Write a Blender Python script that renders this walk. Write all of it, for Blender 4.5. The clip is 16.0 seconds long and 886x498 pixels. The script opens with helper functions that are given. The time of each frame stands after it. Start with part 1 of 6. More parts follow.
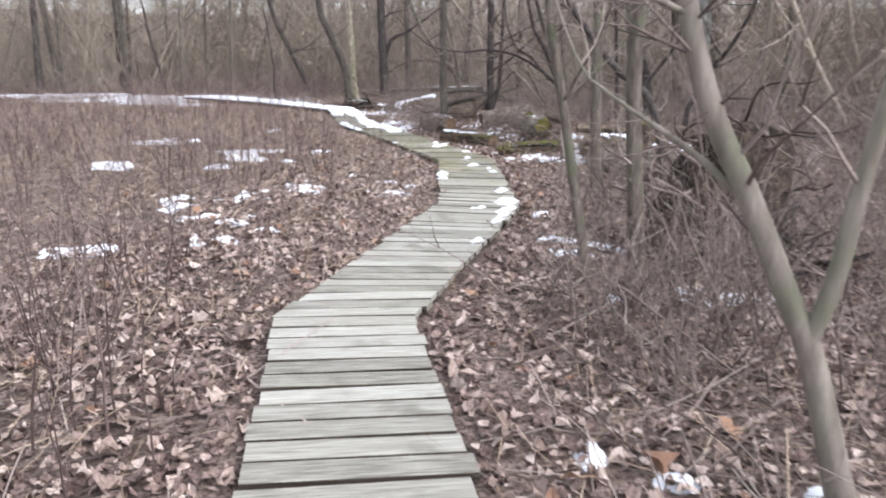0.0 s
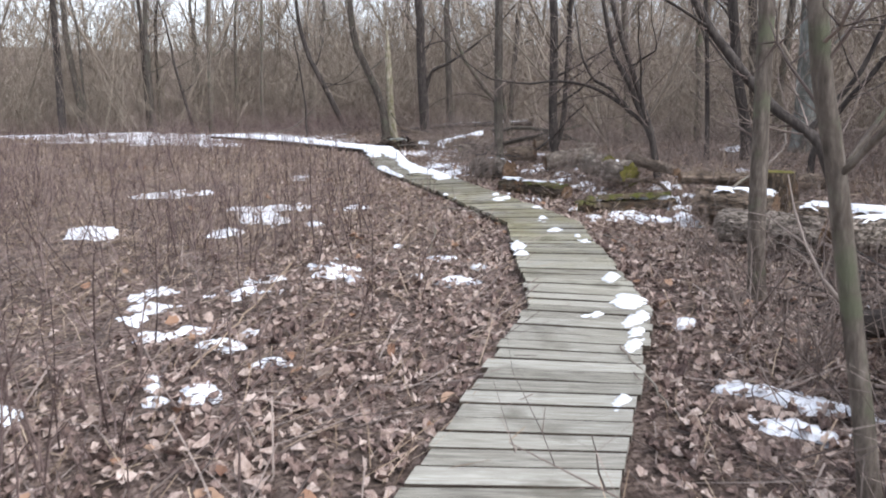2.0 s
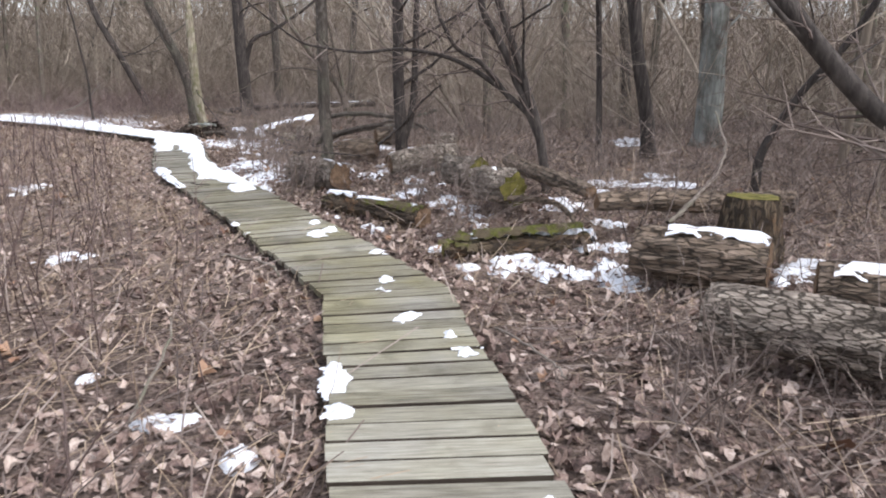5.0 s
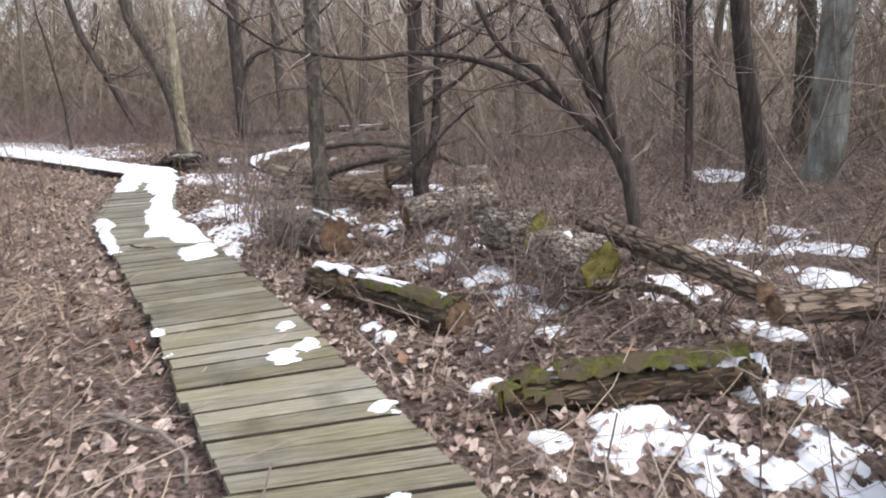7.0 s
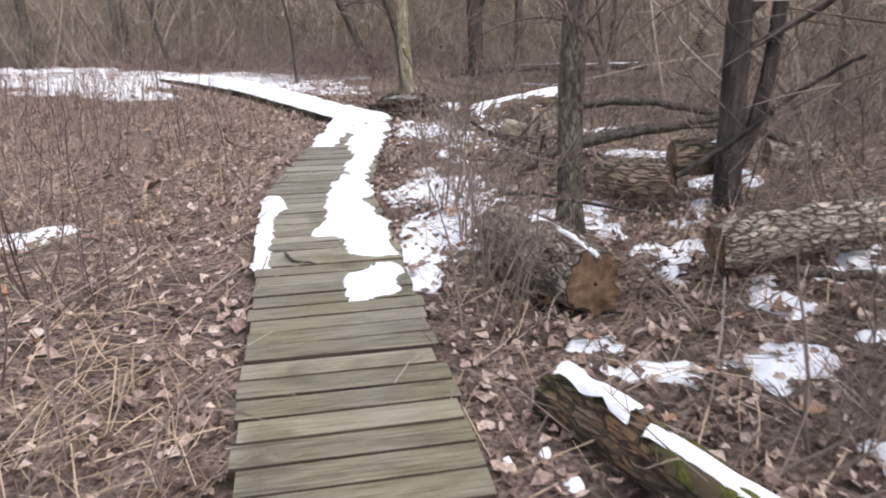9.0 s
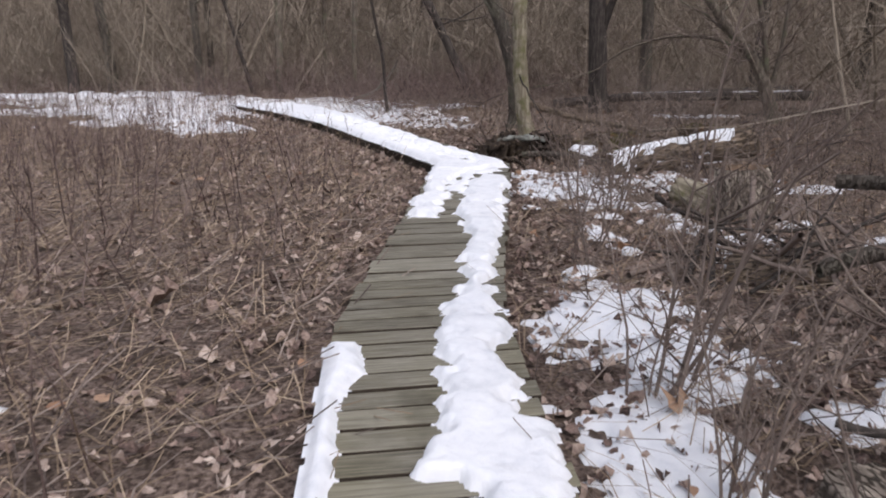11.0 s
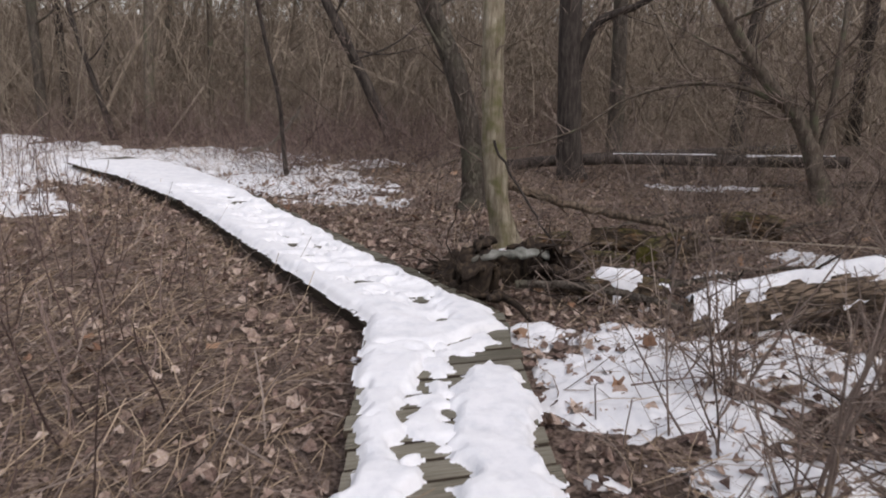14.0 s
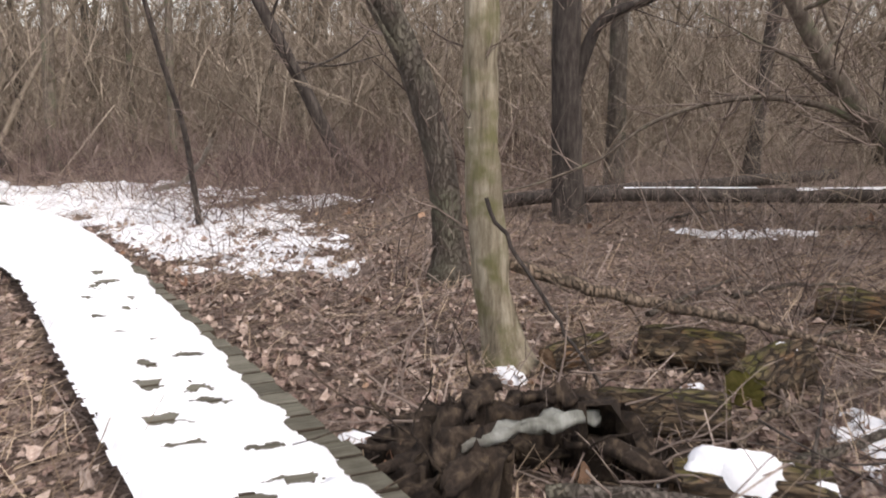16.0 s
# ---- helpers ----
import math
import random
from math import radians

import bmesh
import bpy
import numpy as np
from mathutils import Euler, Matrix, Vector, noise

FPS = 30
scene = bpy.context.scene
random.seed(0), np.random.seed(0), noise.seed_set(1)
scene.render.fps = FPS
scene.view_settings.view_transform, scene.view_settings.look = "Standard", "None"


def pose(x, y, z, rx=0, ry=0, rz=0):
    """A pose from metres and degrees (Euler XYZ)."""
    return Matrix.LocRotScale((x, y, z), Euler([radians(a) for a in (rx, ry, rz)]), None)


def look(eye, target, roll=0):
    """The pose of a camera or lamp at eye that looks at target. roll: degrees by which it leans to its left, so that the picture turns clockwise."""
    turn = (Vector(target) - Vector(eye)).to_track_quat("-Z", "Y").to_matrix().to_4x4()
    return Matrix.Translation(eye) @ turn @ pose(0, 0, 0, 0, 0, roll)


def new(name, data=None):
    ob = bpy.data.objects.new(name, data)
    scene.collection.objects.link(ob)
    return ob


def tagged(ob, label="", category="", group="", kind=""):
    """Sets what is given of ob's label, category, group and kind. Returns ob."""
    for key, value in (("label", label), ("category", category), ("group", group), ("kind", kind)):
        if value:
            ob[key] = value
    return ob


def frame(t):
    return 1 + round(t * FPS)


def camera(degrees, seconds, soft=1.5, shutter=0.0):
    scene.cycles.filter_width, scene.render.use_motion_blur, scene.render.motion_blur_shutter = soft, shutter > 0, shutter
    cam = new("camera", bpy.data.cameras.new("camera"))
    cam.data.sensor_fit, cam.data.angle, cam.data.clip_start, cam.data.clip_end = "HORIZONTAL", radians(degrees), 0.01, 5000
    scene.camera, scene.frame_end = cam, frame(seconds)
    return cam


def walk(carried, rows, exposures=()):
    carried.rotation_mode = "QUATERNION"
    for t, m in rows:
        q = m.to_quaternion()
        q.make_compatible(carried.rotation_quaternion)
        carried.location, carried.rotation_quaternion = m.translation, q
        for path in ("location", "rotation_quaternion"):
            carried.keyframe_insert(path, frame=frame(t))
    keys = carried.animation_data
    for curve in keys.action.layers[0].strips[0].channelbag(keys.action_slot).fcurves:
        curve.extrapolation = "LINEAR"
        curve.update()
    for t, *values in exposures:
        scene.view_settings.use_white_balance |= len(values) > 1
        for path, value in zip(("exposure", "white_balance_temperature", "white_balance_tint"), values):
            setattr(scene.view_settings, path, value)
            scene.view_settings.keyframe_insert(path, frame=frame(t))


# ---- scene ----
cam = camera(62.8, 16.0, 1.9, 0.2)
METRES, EYE, TILT, LEAN, TURN = 22.1, 1.5, 0.0, 0.0, -23.6
ROWS = [
    (0.0, 0.0, 0.0, 0.0, 0.19, -14.53, -0.75),
    (0.5, -0.0029, 0.0291, -0.0005, 6.63, -13.91, -1.19),
    (1.0, -0.0107, 0.0596, -0.0001, 5.67, -13.28, -0.77),
    (1.5, -0.0157, 0.0881, 0.0006, 2.99, -13.38, 0.34),
    (2.0, -0.0202, 0.1188, 0.0009, 2.72, -12.09, -0.02),
    (2.5, -0.0217, 0.1472, 0.0015, -2.74, -11.34, 0.73),
    (3.0, -0.0193, 0.1795, 0.001, -5.52, -13.39, -0.03),
    (5.5, 0.0025, 0.3252, -0.0012, -9.28, -13.65, -0.88),
    (6.0, 0.0059, 0.3573, -0.0023, -7.12, -12.6, -0.75),
    (6.5, 0.0068, 0.388, -0.0029, -3.45, -13.34, -0.11),
    (7.0, 0.0096, 0.4204, -0.0026, -7.89, -12.27, -0.07),
    (7.5, 0.013, 0.4515, -0.0013, -8.87, -12.96, -2.15),
    (8.0, 0.0099, 0.4844, -0.0012, -4.09, -15.31, -0.16),
    (8.5, 0.0071, 0.5163, -0.0006, 5.09, -14.79, -0.85),
    (9.0, -0.0009, 0.5495, -0.0014, 10.17, -17.61, -0.49),
    (9.5, -0.0084, 0.58, -0.0013, 16.49, -16.29, -1.77),
    (10.0, -0.0224, 0.6096, -0.0008, 20.45, -15.71, 0.64),
    (12.5, -0.087, 0.7575, -0.005, 10.35, -16.92, -2.1),
    (13.0, -0.0967, 0.7905, -0.0026, 12.43, -15.9, -2.36),
    (13.5, -0.1064, 0.8177, -0.0001, 9.4, -15.7, -1.36),
    (14.0, -0.112, 0.8482, 0.0017, 9.8, -13.59, -1.62),
    (14.5, -0.1178, 0.8764, 0.0013, 5.26, -13.68, -0.78),
    (15.0, -0.1205, 0.9084, 0.0022, 3.22, -11.66, -1.47),
    (15.5, -0.1266, 0.938, 0.0022, 5.5, -13.55, -1.12),
    (16.0, -0.1314, 0.9679, 0.0026, 6.91, -12.56, -0.89),
]
walk(cam, [(t, pose(0, 0, EYE, TILT, LEAN, TURN) @ pose(METRES * x, METRES * y, METRES * z, 90 + pitch, roll, yaw)) for t, x, y, z, yaw, pitch, roll in ROWS],
     exposures=[(0.0, 1.5, 6000, 12), (1.0, 1.27, 6000, 12), (3.0, 1.18, 6050, 12), (6.0, 1.32, 6250, 13), (9.0, 1.26, 6350, 15), (10.0, 0.82, 6300, 16), (12.5, 0.44, 6650, 15), (14.5, 0.22, 6700, 16), (15.0, 0.1, 6700, 15), (15.5, 0.58, 6800, 15), (16.0, 1.12, 6900, 15)])

# ---------------------------------------------------------------- world and light
SUN_EL, SUN_AZ = radians(52), radians(150)
world = bpy.data.worlds.new("overcast_sky")
scene.world = world
world.use_nodes = True
wn = world.node_tree.nodes
sky = wn.new("ShaderNodeTexSky")
sky.sky_type = "NISHITA"
sky.sun_disc = False
sky.sun_elevation, sky.sun_rotation = SUN_EL, SUN_AZ
sky.air_density, sky.dust_density, sky.ozone_density = 1.0, 1.2, 1.0
wn["Background"].inputs["Strength"].default_value = 0.15
cloud = wn.new("ShaderNodeHueSaturation")
cloud.inputs["Saturation"].default_value = 0.3
world.node_tree.links.new(sky.outputs["Color"], cloud.inputs["Color"])
world.node_tree.links.new(cloud.outputs["Color"], wn["Background"].inputs["Color"])
sun = new("sun", bpy.data.lights.new("sun", "SUN"))
sun.data.energy, sun.data.angle, sun.data.color = 1.1, radians(40), (1.0, 0.97, 0.93)
sun.matrix_world = look((0, 0, 30), Vector((0, 0, 30)) - Vector((math.sin(SUN_AZ) * math.cos(SUN_EL), math.cos(SUN_AZ) * math.cos(SUN_EL), math.sin(SUN_EL))))


# ---------------------------------------------------------------- materials
def material(name, colours, scale=(4, 4, 4), detail=6, rough=0.9, bump=0.3, bump_scale=None, jitter="", jit=0.5,
             coords="Object", blotch=None, blotch_scale=0.8, blotch_at=(0.45, 0.65), top=None, top_at=(0.35, 0.75), spec=0.2, distance=0.01, sat=0.88, furrows=None):
    """Noise through a colour ramp, with a second coarse blotch colour, an upward-facing growth colour and bump."""
    m = bpy.data.materials.new(name)
    m.use_nodes = True
    n, l = m.node_tree.nodes, m.node_tree.links
    b = n["Principled BSDF"]
    b.inputs["Roughness"].default_value = rough
    b.inputs["Specular IOR Level"].default_value = spec
    tc = n.new("ShaderNodeTexCoord")
    mp = n.new("ShaderNodeMapping")
    mp.inputs["Scale"].default_value = scale
    if coords == "World":
        geo = n.new("ShaderNodeNewGeometry")
        src = geo.outputs["Position"]
    else:
        src = tc.outputs[coords]
    l.new(src, mp.inputs["Vector"])
    if jitter == "object" and coords == "Object":
        oi = n.new("ShaderNodeObjectInfo")
        off = n.new("ShaderNodeVectorMath")
        off.operation = "SCALE"
        off.inputs[0].default_value = (37, 53, 71)
        l.new(oi.outputs["Random"], off.inputs["Scale"])
        add = n.new("ShaderNodeVectorMath")
        l.new(src, add.inputs[0])
        l.new(off.outputs[0], add.inputs[1])
        l.new(add.outputs[0], mp.inputs["Vector"])
    tex = n.new("ShaderNodeTexNoise")
    tex.inputs["Scale"].default_value = 1.0
    tex.inputs["Detail"].default_value = detail
    tex.inputs["Roughness"].default_value = 0.65
    l.new(mp.outputs[0], tex.inputs["Vector"])
    fac = tex.outputs["Fac"]
    if jitter:
        if jitter == "island":
            r = n.new("ShaderNodeNewGeometry").outputs["Random Per Island"]
        else:
            r = n.new("ShaderNodeObjectInfo").outputs["Random"]
        mx = n.new("ShaderNodeMix")
        mx.inputs["Factor"].default_value = jit
        st = n.new("ShaderNodeMapRange")
        st.inputs["From Min"].default_value, st.inputs["From Max"].default_value = 0.3, 0.7
        l.new(fac, st.inputs["Value"])
        l.new(st.outputs[0], mx.inputs["A"])
        l.new(r, mx.inputs["B"])
        fac = mx.outputs["Result"]
        lo, hi = 0.1, 0.9
    else:
        lo, hi = 0.3, 0.7
    ramp = n.new("ShaderNodeValToRGB")
    el = ramp.color_ramp.elements
    while len(el) < len(colours):
        el.new(0.5)
    for i, c in enumerate(colours):
        grey = 0.3 * c[0] + 0.6 * c[1] + 0.1 * c[2]
        c = [grey + (k - grey) * sat for k in c]
        el[i].position = lo + (hi - lo) * i / max(1, len(colours) - 1)
        el[i].color = (*c, 1)
    l.new(fac, ramp.inputs["Fac"])
    col = ramp.outputs["Color"]

    def blend(col, colour, value, at):
        rg = n.new("ShaderNodeMapRange")
        rg.inputs["From Min"].default_value, rg.inputs["From Max"].default_value = at
        l.new(value, rg.inputs["Value"])
        mix = n.new("ShaderNodeMix")
        mix.data_type = "RGBA"
        l.new(rg.outputs[0], mix.inputs["Factor"])
        l.new(col, mix.inputs["A"])
        mix.inputs["B"].default_value = (*colour, 1)
        return mix.outputs["Result"]
    if blotch:
        t2 = n.new("ShaderNodeTexNoise")
        t2.inputs["Scale"].default_value = blotch_scale
        t2.inputs["Detail"].default_value = 5
        l.new(n.new("ShaderNodeNewGeometry").outputs["Position"], t2.inputs["Vector"])
        col = blend(col, blotch, t2.outputs["Fac"], blotch_at)
    if top:
        gm = n.new("ShaderNodeNewGeometry")
        sp = n.new("ShaderNodeSeparateXYZ")
        l.new(gm.outputs["Normal"], sp.inputs[0])
        t3 = n.new("ShaderNodeTexNoise")
        t3.inputs["Scale"].default_value = 6
        t3.inputs["Detail"].default_value = 4
        l.new(gm.outputs["Position"], t3.inputs["Vector"])
        ad = n.new("ShaderNodeMath")
        ad.operation = "MULTIPLY_ADD"
        l.new(t3.outputs["Fac"], ad.inputs[0])
        ad.inputs[1].default_value = 2.2
        sb = n.new("ShaderNodeMath")
        sb.operation = "SUBTRACT"
        l.new(sp.outputs["Z"], sb.inputs[0])
        sb.inputs[1].default_value = 1.1
        l.new(sb.outputs[0], ad.inputs[2])
        col = blend(col, top, ad.outputs[0], top_at)
    edge = None
    if furrows:
        fm = n.new("ShaderNodeMapping")
        fm.inputs["Scale"].default_value = furrows
        warp = n.new("ShaderNodeVectorMath")
        warp.operation = "MULTIPLY_ADD"
        warp.inputs[1].default_value = (0.09, 0.09, 0.09)
        l.new(tex.outputs["Color"], warp.inputs[0])
        l.new(tc.outputs["Object"], warp.inputs[2])
        l.new(warp.outputs[0], fm.inputs["Vector"])
        vor = n.new("ShaderNodeTexVoronoi")
        vor.feature = "DISTANCE_TO_EDGE"
        vor.inputs["Scale"].default_value = 1.0
        l.new(fm.outputs[0], vor.inputs["Vector"])
        ed = n.new("ShaderNodeMapRange")
        ed.inputs["From Min"].default_value, ed.inputs["From Max"].default_value = 0.0, 0.12
        l.new(vor.outputs["Distance"], ed.inputs["Value"])
        edge = ed.outputs[0]
        fx = n.new("ShaderNodeMix")
        fx.data_type, fx.blend_type = "RGBA", "MIX"
        l.new(edge, fx.inputs["Factor"])
        fx.inputs["A"].default_value = (0.11, 0.09, 0.072, 1)
        l.new(col, fx.inputs["B"])
        col = fx.outputs["Result"]
    l.new(col, b.inputs["Base Color"])
    if bump:
        bp = n.new("ShaderNodeBump")
        bp.inputs["Strength"].default_value = bump
        bp.inputs["Distance"].default_value = distance
        src = tex.outputs["Fac"]
        if bump_scale:
            t4 = n.new("ShaderNodeTexNoise")
            t4.inputs["Scale"].default_value = bump_scale
            t4.inputs["Detail"].default_value = 6
            l.new(mp.outputs[0], t4.inputs["Vector"])
            src = t4.outputs["Fac"]
        if edge:
            hm = n.new("ShaderNodeMath")
            hm.operation = "MULTIPLY_ADD"
            l.new(src, hm.inputs[0])
            hm.inputs[1].default_value = 0.6
            l.new(edge, hm.inputs[2])
            src = hm.outputs[0]
        l.new(src, bp.inputs["Height"])
        l.new(bp.outputs[0], b.inputs["Normal"])
    return m


M_GROUND = material("leaf_mould", [(0.03, 0.02, 0.016), (0.12, 0.08, 0.062), (0.3, 0.215, 0.17), (0.42, 0.32, 0.26)], (34, 34, 34), 10, 0.95, 1.0, coords="World", blotch=(0.08, 0.058, 0.045), blotch_scale=5, blotch_at=(0.48, 0.7), distance=0.04)
M_LEAF = material("dry_leaf", [(0.05, 0.032, 0.027), (0.16, 0.102, 0.082), (0.3, 0.207, 0.165), (0.44, 0.33, 0.267), (0.62, 0.5, 0.415)], (45, 45, 45), 6, 0.8, 0.5, jitter="island", jit=0.62, coords="World", spec=0.3)
M_LEAF_ORANGE = material("orange_leaf", [(0.2, 0.1, 0.06), (0.33, 0.18, 0.1), (0.42, 0.26, 0.16)], (25, 25, 25), 3, 0.75, 0.2, jitter="island", jit=0.8, coords="World", spec=0.3)
M_STRAW = material("dead_grass", [(0.15, 0.105, 0.07), (0.3, 0.22, 0.15), (0.5, 0.39, 0.28)], (15, 15, 15), 2, 0.85, 0, jitter="island", jit=0.85, coords="World", sat=1.0)
M_STALK = material("dead_stalk", [(0.065, 0.042, 0.037), (0.15, 0.1, 0.085), (0.3, 0.22, 0.19)], (20, 20, 8), 3, 0.9, 0, jitter="island", jit=0.8, coords="World")
M_TWIG = material("bare_twig", [(0.075, 0.055, 0.047), (0.175, 0.13, 0.108), (0.36, 0.285, 0.235)], (20, 20, 8), 3, 0.9, 0, jitter="island", jit=0.8, coords="World")
M_WOODS = material("woodland_bark", [(0.12, 0.096, 0.072), (0.26, 0.207, 0.153), (0.43, 0.35, 0.265)], (6, 6, 2), 4, 0.95, 0, jitter="island", jit=0.7, coords="World")
M_BARK = material("grey_bark", [(0.05, 0.042, 0.036), (0.13, 0.108, 0.088), (0.23, 0.195, 0.16)], (22, 22, 4), 8, 0.95, 1.0, jitter="object", jit=0.2, blotch=(0.15, 0.145, 0.105), blotch_scale=2.2, blotch_at=(0.5, 0.7), distance=0.02, furrows=(48, 48, 11))
M_BARK_DARK = material("dark_bark", [(0.024, 0.019, 0.017), (0.06, 0.049, 0.042), (0.12, 0.1, 0.085)], (20, 20, 4), 8, 0.95, 1.0, jitter="object", jit=0.2, distance=0.02)
M_BARK_SMOOTH = material("smooth_tan_bark", [(0.12, 0.095, 0.075), (0.21, 0.17, 0.135), (0.31, 0.26, 0.21)], (14, 14, 3), 7, 0.9, 0.5, jitter="object", jit=0.2, blotch=(0.15, 0.15, 0.1), blotch_scale=3, blotch_at=(0.5, 0.7), distance=0.01)
M_BARK_PALE = material("pale_lichen_bark", [(0.1, 0.1, 0.085), (0.2, 0.205, 0.18), (0.34, 0.35, 0.32)], (14, 14, 3), 8, 0.95, 0.9, jitter="object", jit=0.2, blotch=(0.09, 0.08, 0.065), blotch_scale=3, distance=0.02)
M_DEADWOOD = material("bare_dead_wood", [(0.1, 0.08, 0.05), (0.27, 0.225, 0.15), (0.44, 0.385, 0.28)], (20, 20, 3.5), 9, 0.85, 1.0, blotch=(0.15, 0.14, 0.07), blotch_scale=6, blotch_at=(0.5, 0.66), distance=0.03, sat=0.85)
M_LOG = material("furrowed_log_bark", [(0.1, 0.078, 0.06), (0.29, 0.235, 0.185), (0.54, 0.455, 0.36)], (17, 17, 6), 6, 0.95, 1.0, jitter="object", jit=0.12, distance=0.03, furrows=(38, 38, 11))
M_BARK_BROWN = material("brown_young_bark", [(0.06, 0.047, 0.036), (0.13, 0.103, 0.08), (0.23, 0.19, 0.15)], (24, 24, 6), 8, 0.95, 1.0, jitter="object", jit=0.2, blotch=(0.13, 0.13, 0.085), blotch_scale=5, blotch_at=(0.52, 0.66), distance=0.02)
M_LOG_BROWN = material("brown_log_bark", [(0.09, 0.063, 0.046), (0.22, 0.158, 0.108), (0.38, 0.28, 0.2)], (20, 20, 3), 9, 0.9, 1.0, jitter="object", jit=0.15, blotch=(0.2, 0.155, 0.115), blotch_scale=5, blotch_at=(0.5, 0.66), distance=0.03, furrows=(34, 34, 6))
M_LOG_MOSS = material("mossy_log_bark", [(0.025, 0.018, 0.014), (0.1, 0.072, 0.048), (0.27, 0.205, 0.13)], (20, 20, 4), 9, 0.95, 1.0, top=(0.1, 0.1, 0.025), top_at=(0.75, 1.45), blotch=(0.17, 0.1, 0.055), blotch_scale=5, blotch_at=(0.52, 0.66), distance=0.04, sat=1.0, furrows=(34, 34, 7))
M_CUT = material("weathered_cut_wood", [(0.06, 0.035, 0.02), (0.15, 0.09, 0.05), (0.24, 0.155, 0.09)], (14, 14, 14), 7, 0.85, 0.6, jitter="object", jit=0.15, distance=0.01)
M_CUT_MOSS = material("mossy_cut_wood", [(0.06, 0.055, 0.012), (0.13, 0.115, 0.03), (0.21, 0.17, 0.06)], (12, 12, 12), 7, 0.95, 0.8, jitter="object", jit=0.15, distance=0.015, sat=1.0)
M_MOSS = material("green_moss", [(0.045, 0.038, 0.016), (0.085, 0.086, 0.022), (0.15, 0.155, 0.04)], (28, 28, 28), 6, 1.0, 1.0, coords="World", blotch=(0.1, 0.078, 0.05), blotch_scale=9, blotch_at=(0.44, 0.56), distance=0.03, sat=1.0)
M_ROT = material("rotten_wood", [(0.012, 0.009, 0.008), (0.04, 0.028, 0.02), (0.12, 0.085, 0.055)], (20, 20, 6), 8, 0.95, 1.0, distance=0.03)
M_SNOW = material("old_snow", [(0.72, 0.74, 0.78), (0.84, 0.85, 0.88), (0.9, 0.91, 0.93)], (9, 9, 9), 6, 0.6, 0.5, coords="World", spec=0.3, distance=0.02, sat=1.0)
# joist timber, also the shade colour painted on the plank sides
M_JOIST_GAP_SHADE = material("dark_joist_gap_shade", [(0.03, 0.022, 0.016), (0.065, 0.048, 0.034), (0.1, 0.08, 0.055)], (3, 30, 30), 6, 0.9, 0.5, jitter="object", jit=0.3)


def plank_material():
    """Weathered grey decking: grain along the plank, algae where the walk runs damp, dark wet stains."""
    m = material("weathered_decking", [(0.13, 0.118, 0.092), (0.27, 0.248, 0.198), (0.39, 0.366, 0.303), (0.53, 0.5, 0.43)], (4.5, 75, 75), 10, 0.75, 0.6, jitter="object", jit=0.38,
                 blotch=(0.11, 0.1, 0.075), blotch_scale=2.6, blotch_at=(0.56, 0.78), distance=0.006)
    n, l = m.node_tree.nodes, m.node_tree.links
    b = n["Principled BSDF"]
    col = b.inputs["Base Color"].links[0].from_socket
    geo = n.new("ShaderNodeNewGeometry")
    sep = n.new("ShaderNodeSeparateXYZ")
    l.new(geo.outputs["Position"], sep.inputs[0])
    damp = n.new("ShaderNodeValToRGB")
    damp.color_ramp.interpolation = "EASE"
    el = damp.color_ramp.elements
    while len(el) < 5:
        el.new(0.5)
    for e, (p, v) in zip(el, ((0.0, 0.0), (0.26, 0.1), (0.42, 0.8), (0.62, 0.5), (0.78, 0.1))):
        e.position, e.color = p, (v, v, v, 1)
    sc = n.new("ShaderNodeMath")
    sc.operation = "DIVIDE"
    l.new(sep.outputs["Y"], sc.inputs[0])
    sc.inputs[1].default_value = 25.0
    l.new(sc.outputs[0], damp.inputs["Fac"])
    patch = n.new("ShaderNodeTexNoise")
    patch.inputs["Scale"].default_value = 1.7
    patch.inputs["Detail"].default_value = 5
    l.new(geo.outputs["Position"], patch.inputs["Vector"])
    rg = n.new("ShaderNodeMapRange")
    rg.inputs["From Min"].default_value, rg.inputs["From Max"].default_value = 0.32, 0.62
    l.new(patch.outputs["Fac"], rg.inputs["Value"])
    mul = n.new("ShaderNodeMath")
    mul.operation = "MULTIPLY"
    l.new(rg.outputs[0], mul.inputs[0])
    l.new(damp.outputs["Color"], mul.inputs[1])
    algae = n.new("ShaderNodeMix")
    algae.data_type, algae.blend_type = "RGBA", "MULTIPLY"
    l.new(mul.outputs[0], algae.inputs["Factor"])
    l.new(col, algae.inputs["A"])
    algae.inputs["B"].default_value = (0.84, 0.81, 0.53, 1)
    wet = n.new("ShaderNodeMix")
    wet.data_type, wet.blend_type = "RGBA", "MULTIPLY"
    ramp = n.new("ShaderNodeMapRange")
    ramp.inputs["From Min"].default_value, ramp.inputs["From Max"].default_value = 6.0, 14.0
    l.new(sep.outputs["Y"], ramp.inputs["Value"])
    l.new(ramp.outputs[0], wet.inputs["Factor"])
    l.new(algae.outputs["Result"], wet.inputs["A"])
    wet.inputs["B"].default_value = (0.63, 0.62, 0.59, 1)
    melt = n.new("ShaderNodeMix")
    melt.data_type, melt.blend_type = "RGBA", "MULTIPLY"
    mr = n.new("ShaderNodeMapRange")
    mr.inputs["From Min"].default_value, mr.inputs["From Max"].default_value = 20.5, 22.5
    l.new(sep.outputs["Y"], mr.inputs["Value"])
    l.new(mr.outputs[0], melt.inputs["Factor"])
    l.new(wet.outputs["Result"], melt.inputs["A"])
    melt.inputs["B"].default_value = (0.55, 0.56, 0.55, 1)
    l.new(melt.outputs["Result"], b.inputs["Base Color"])
    return m


M_PLANK = plank_material()


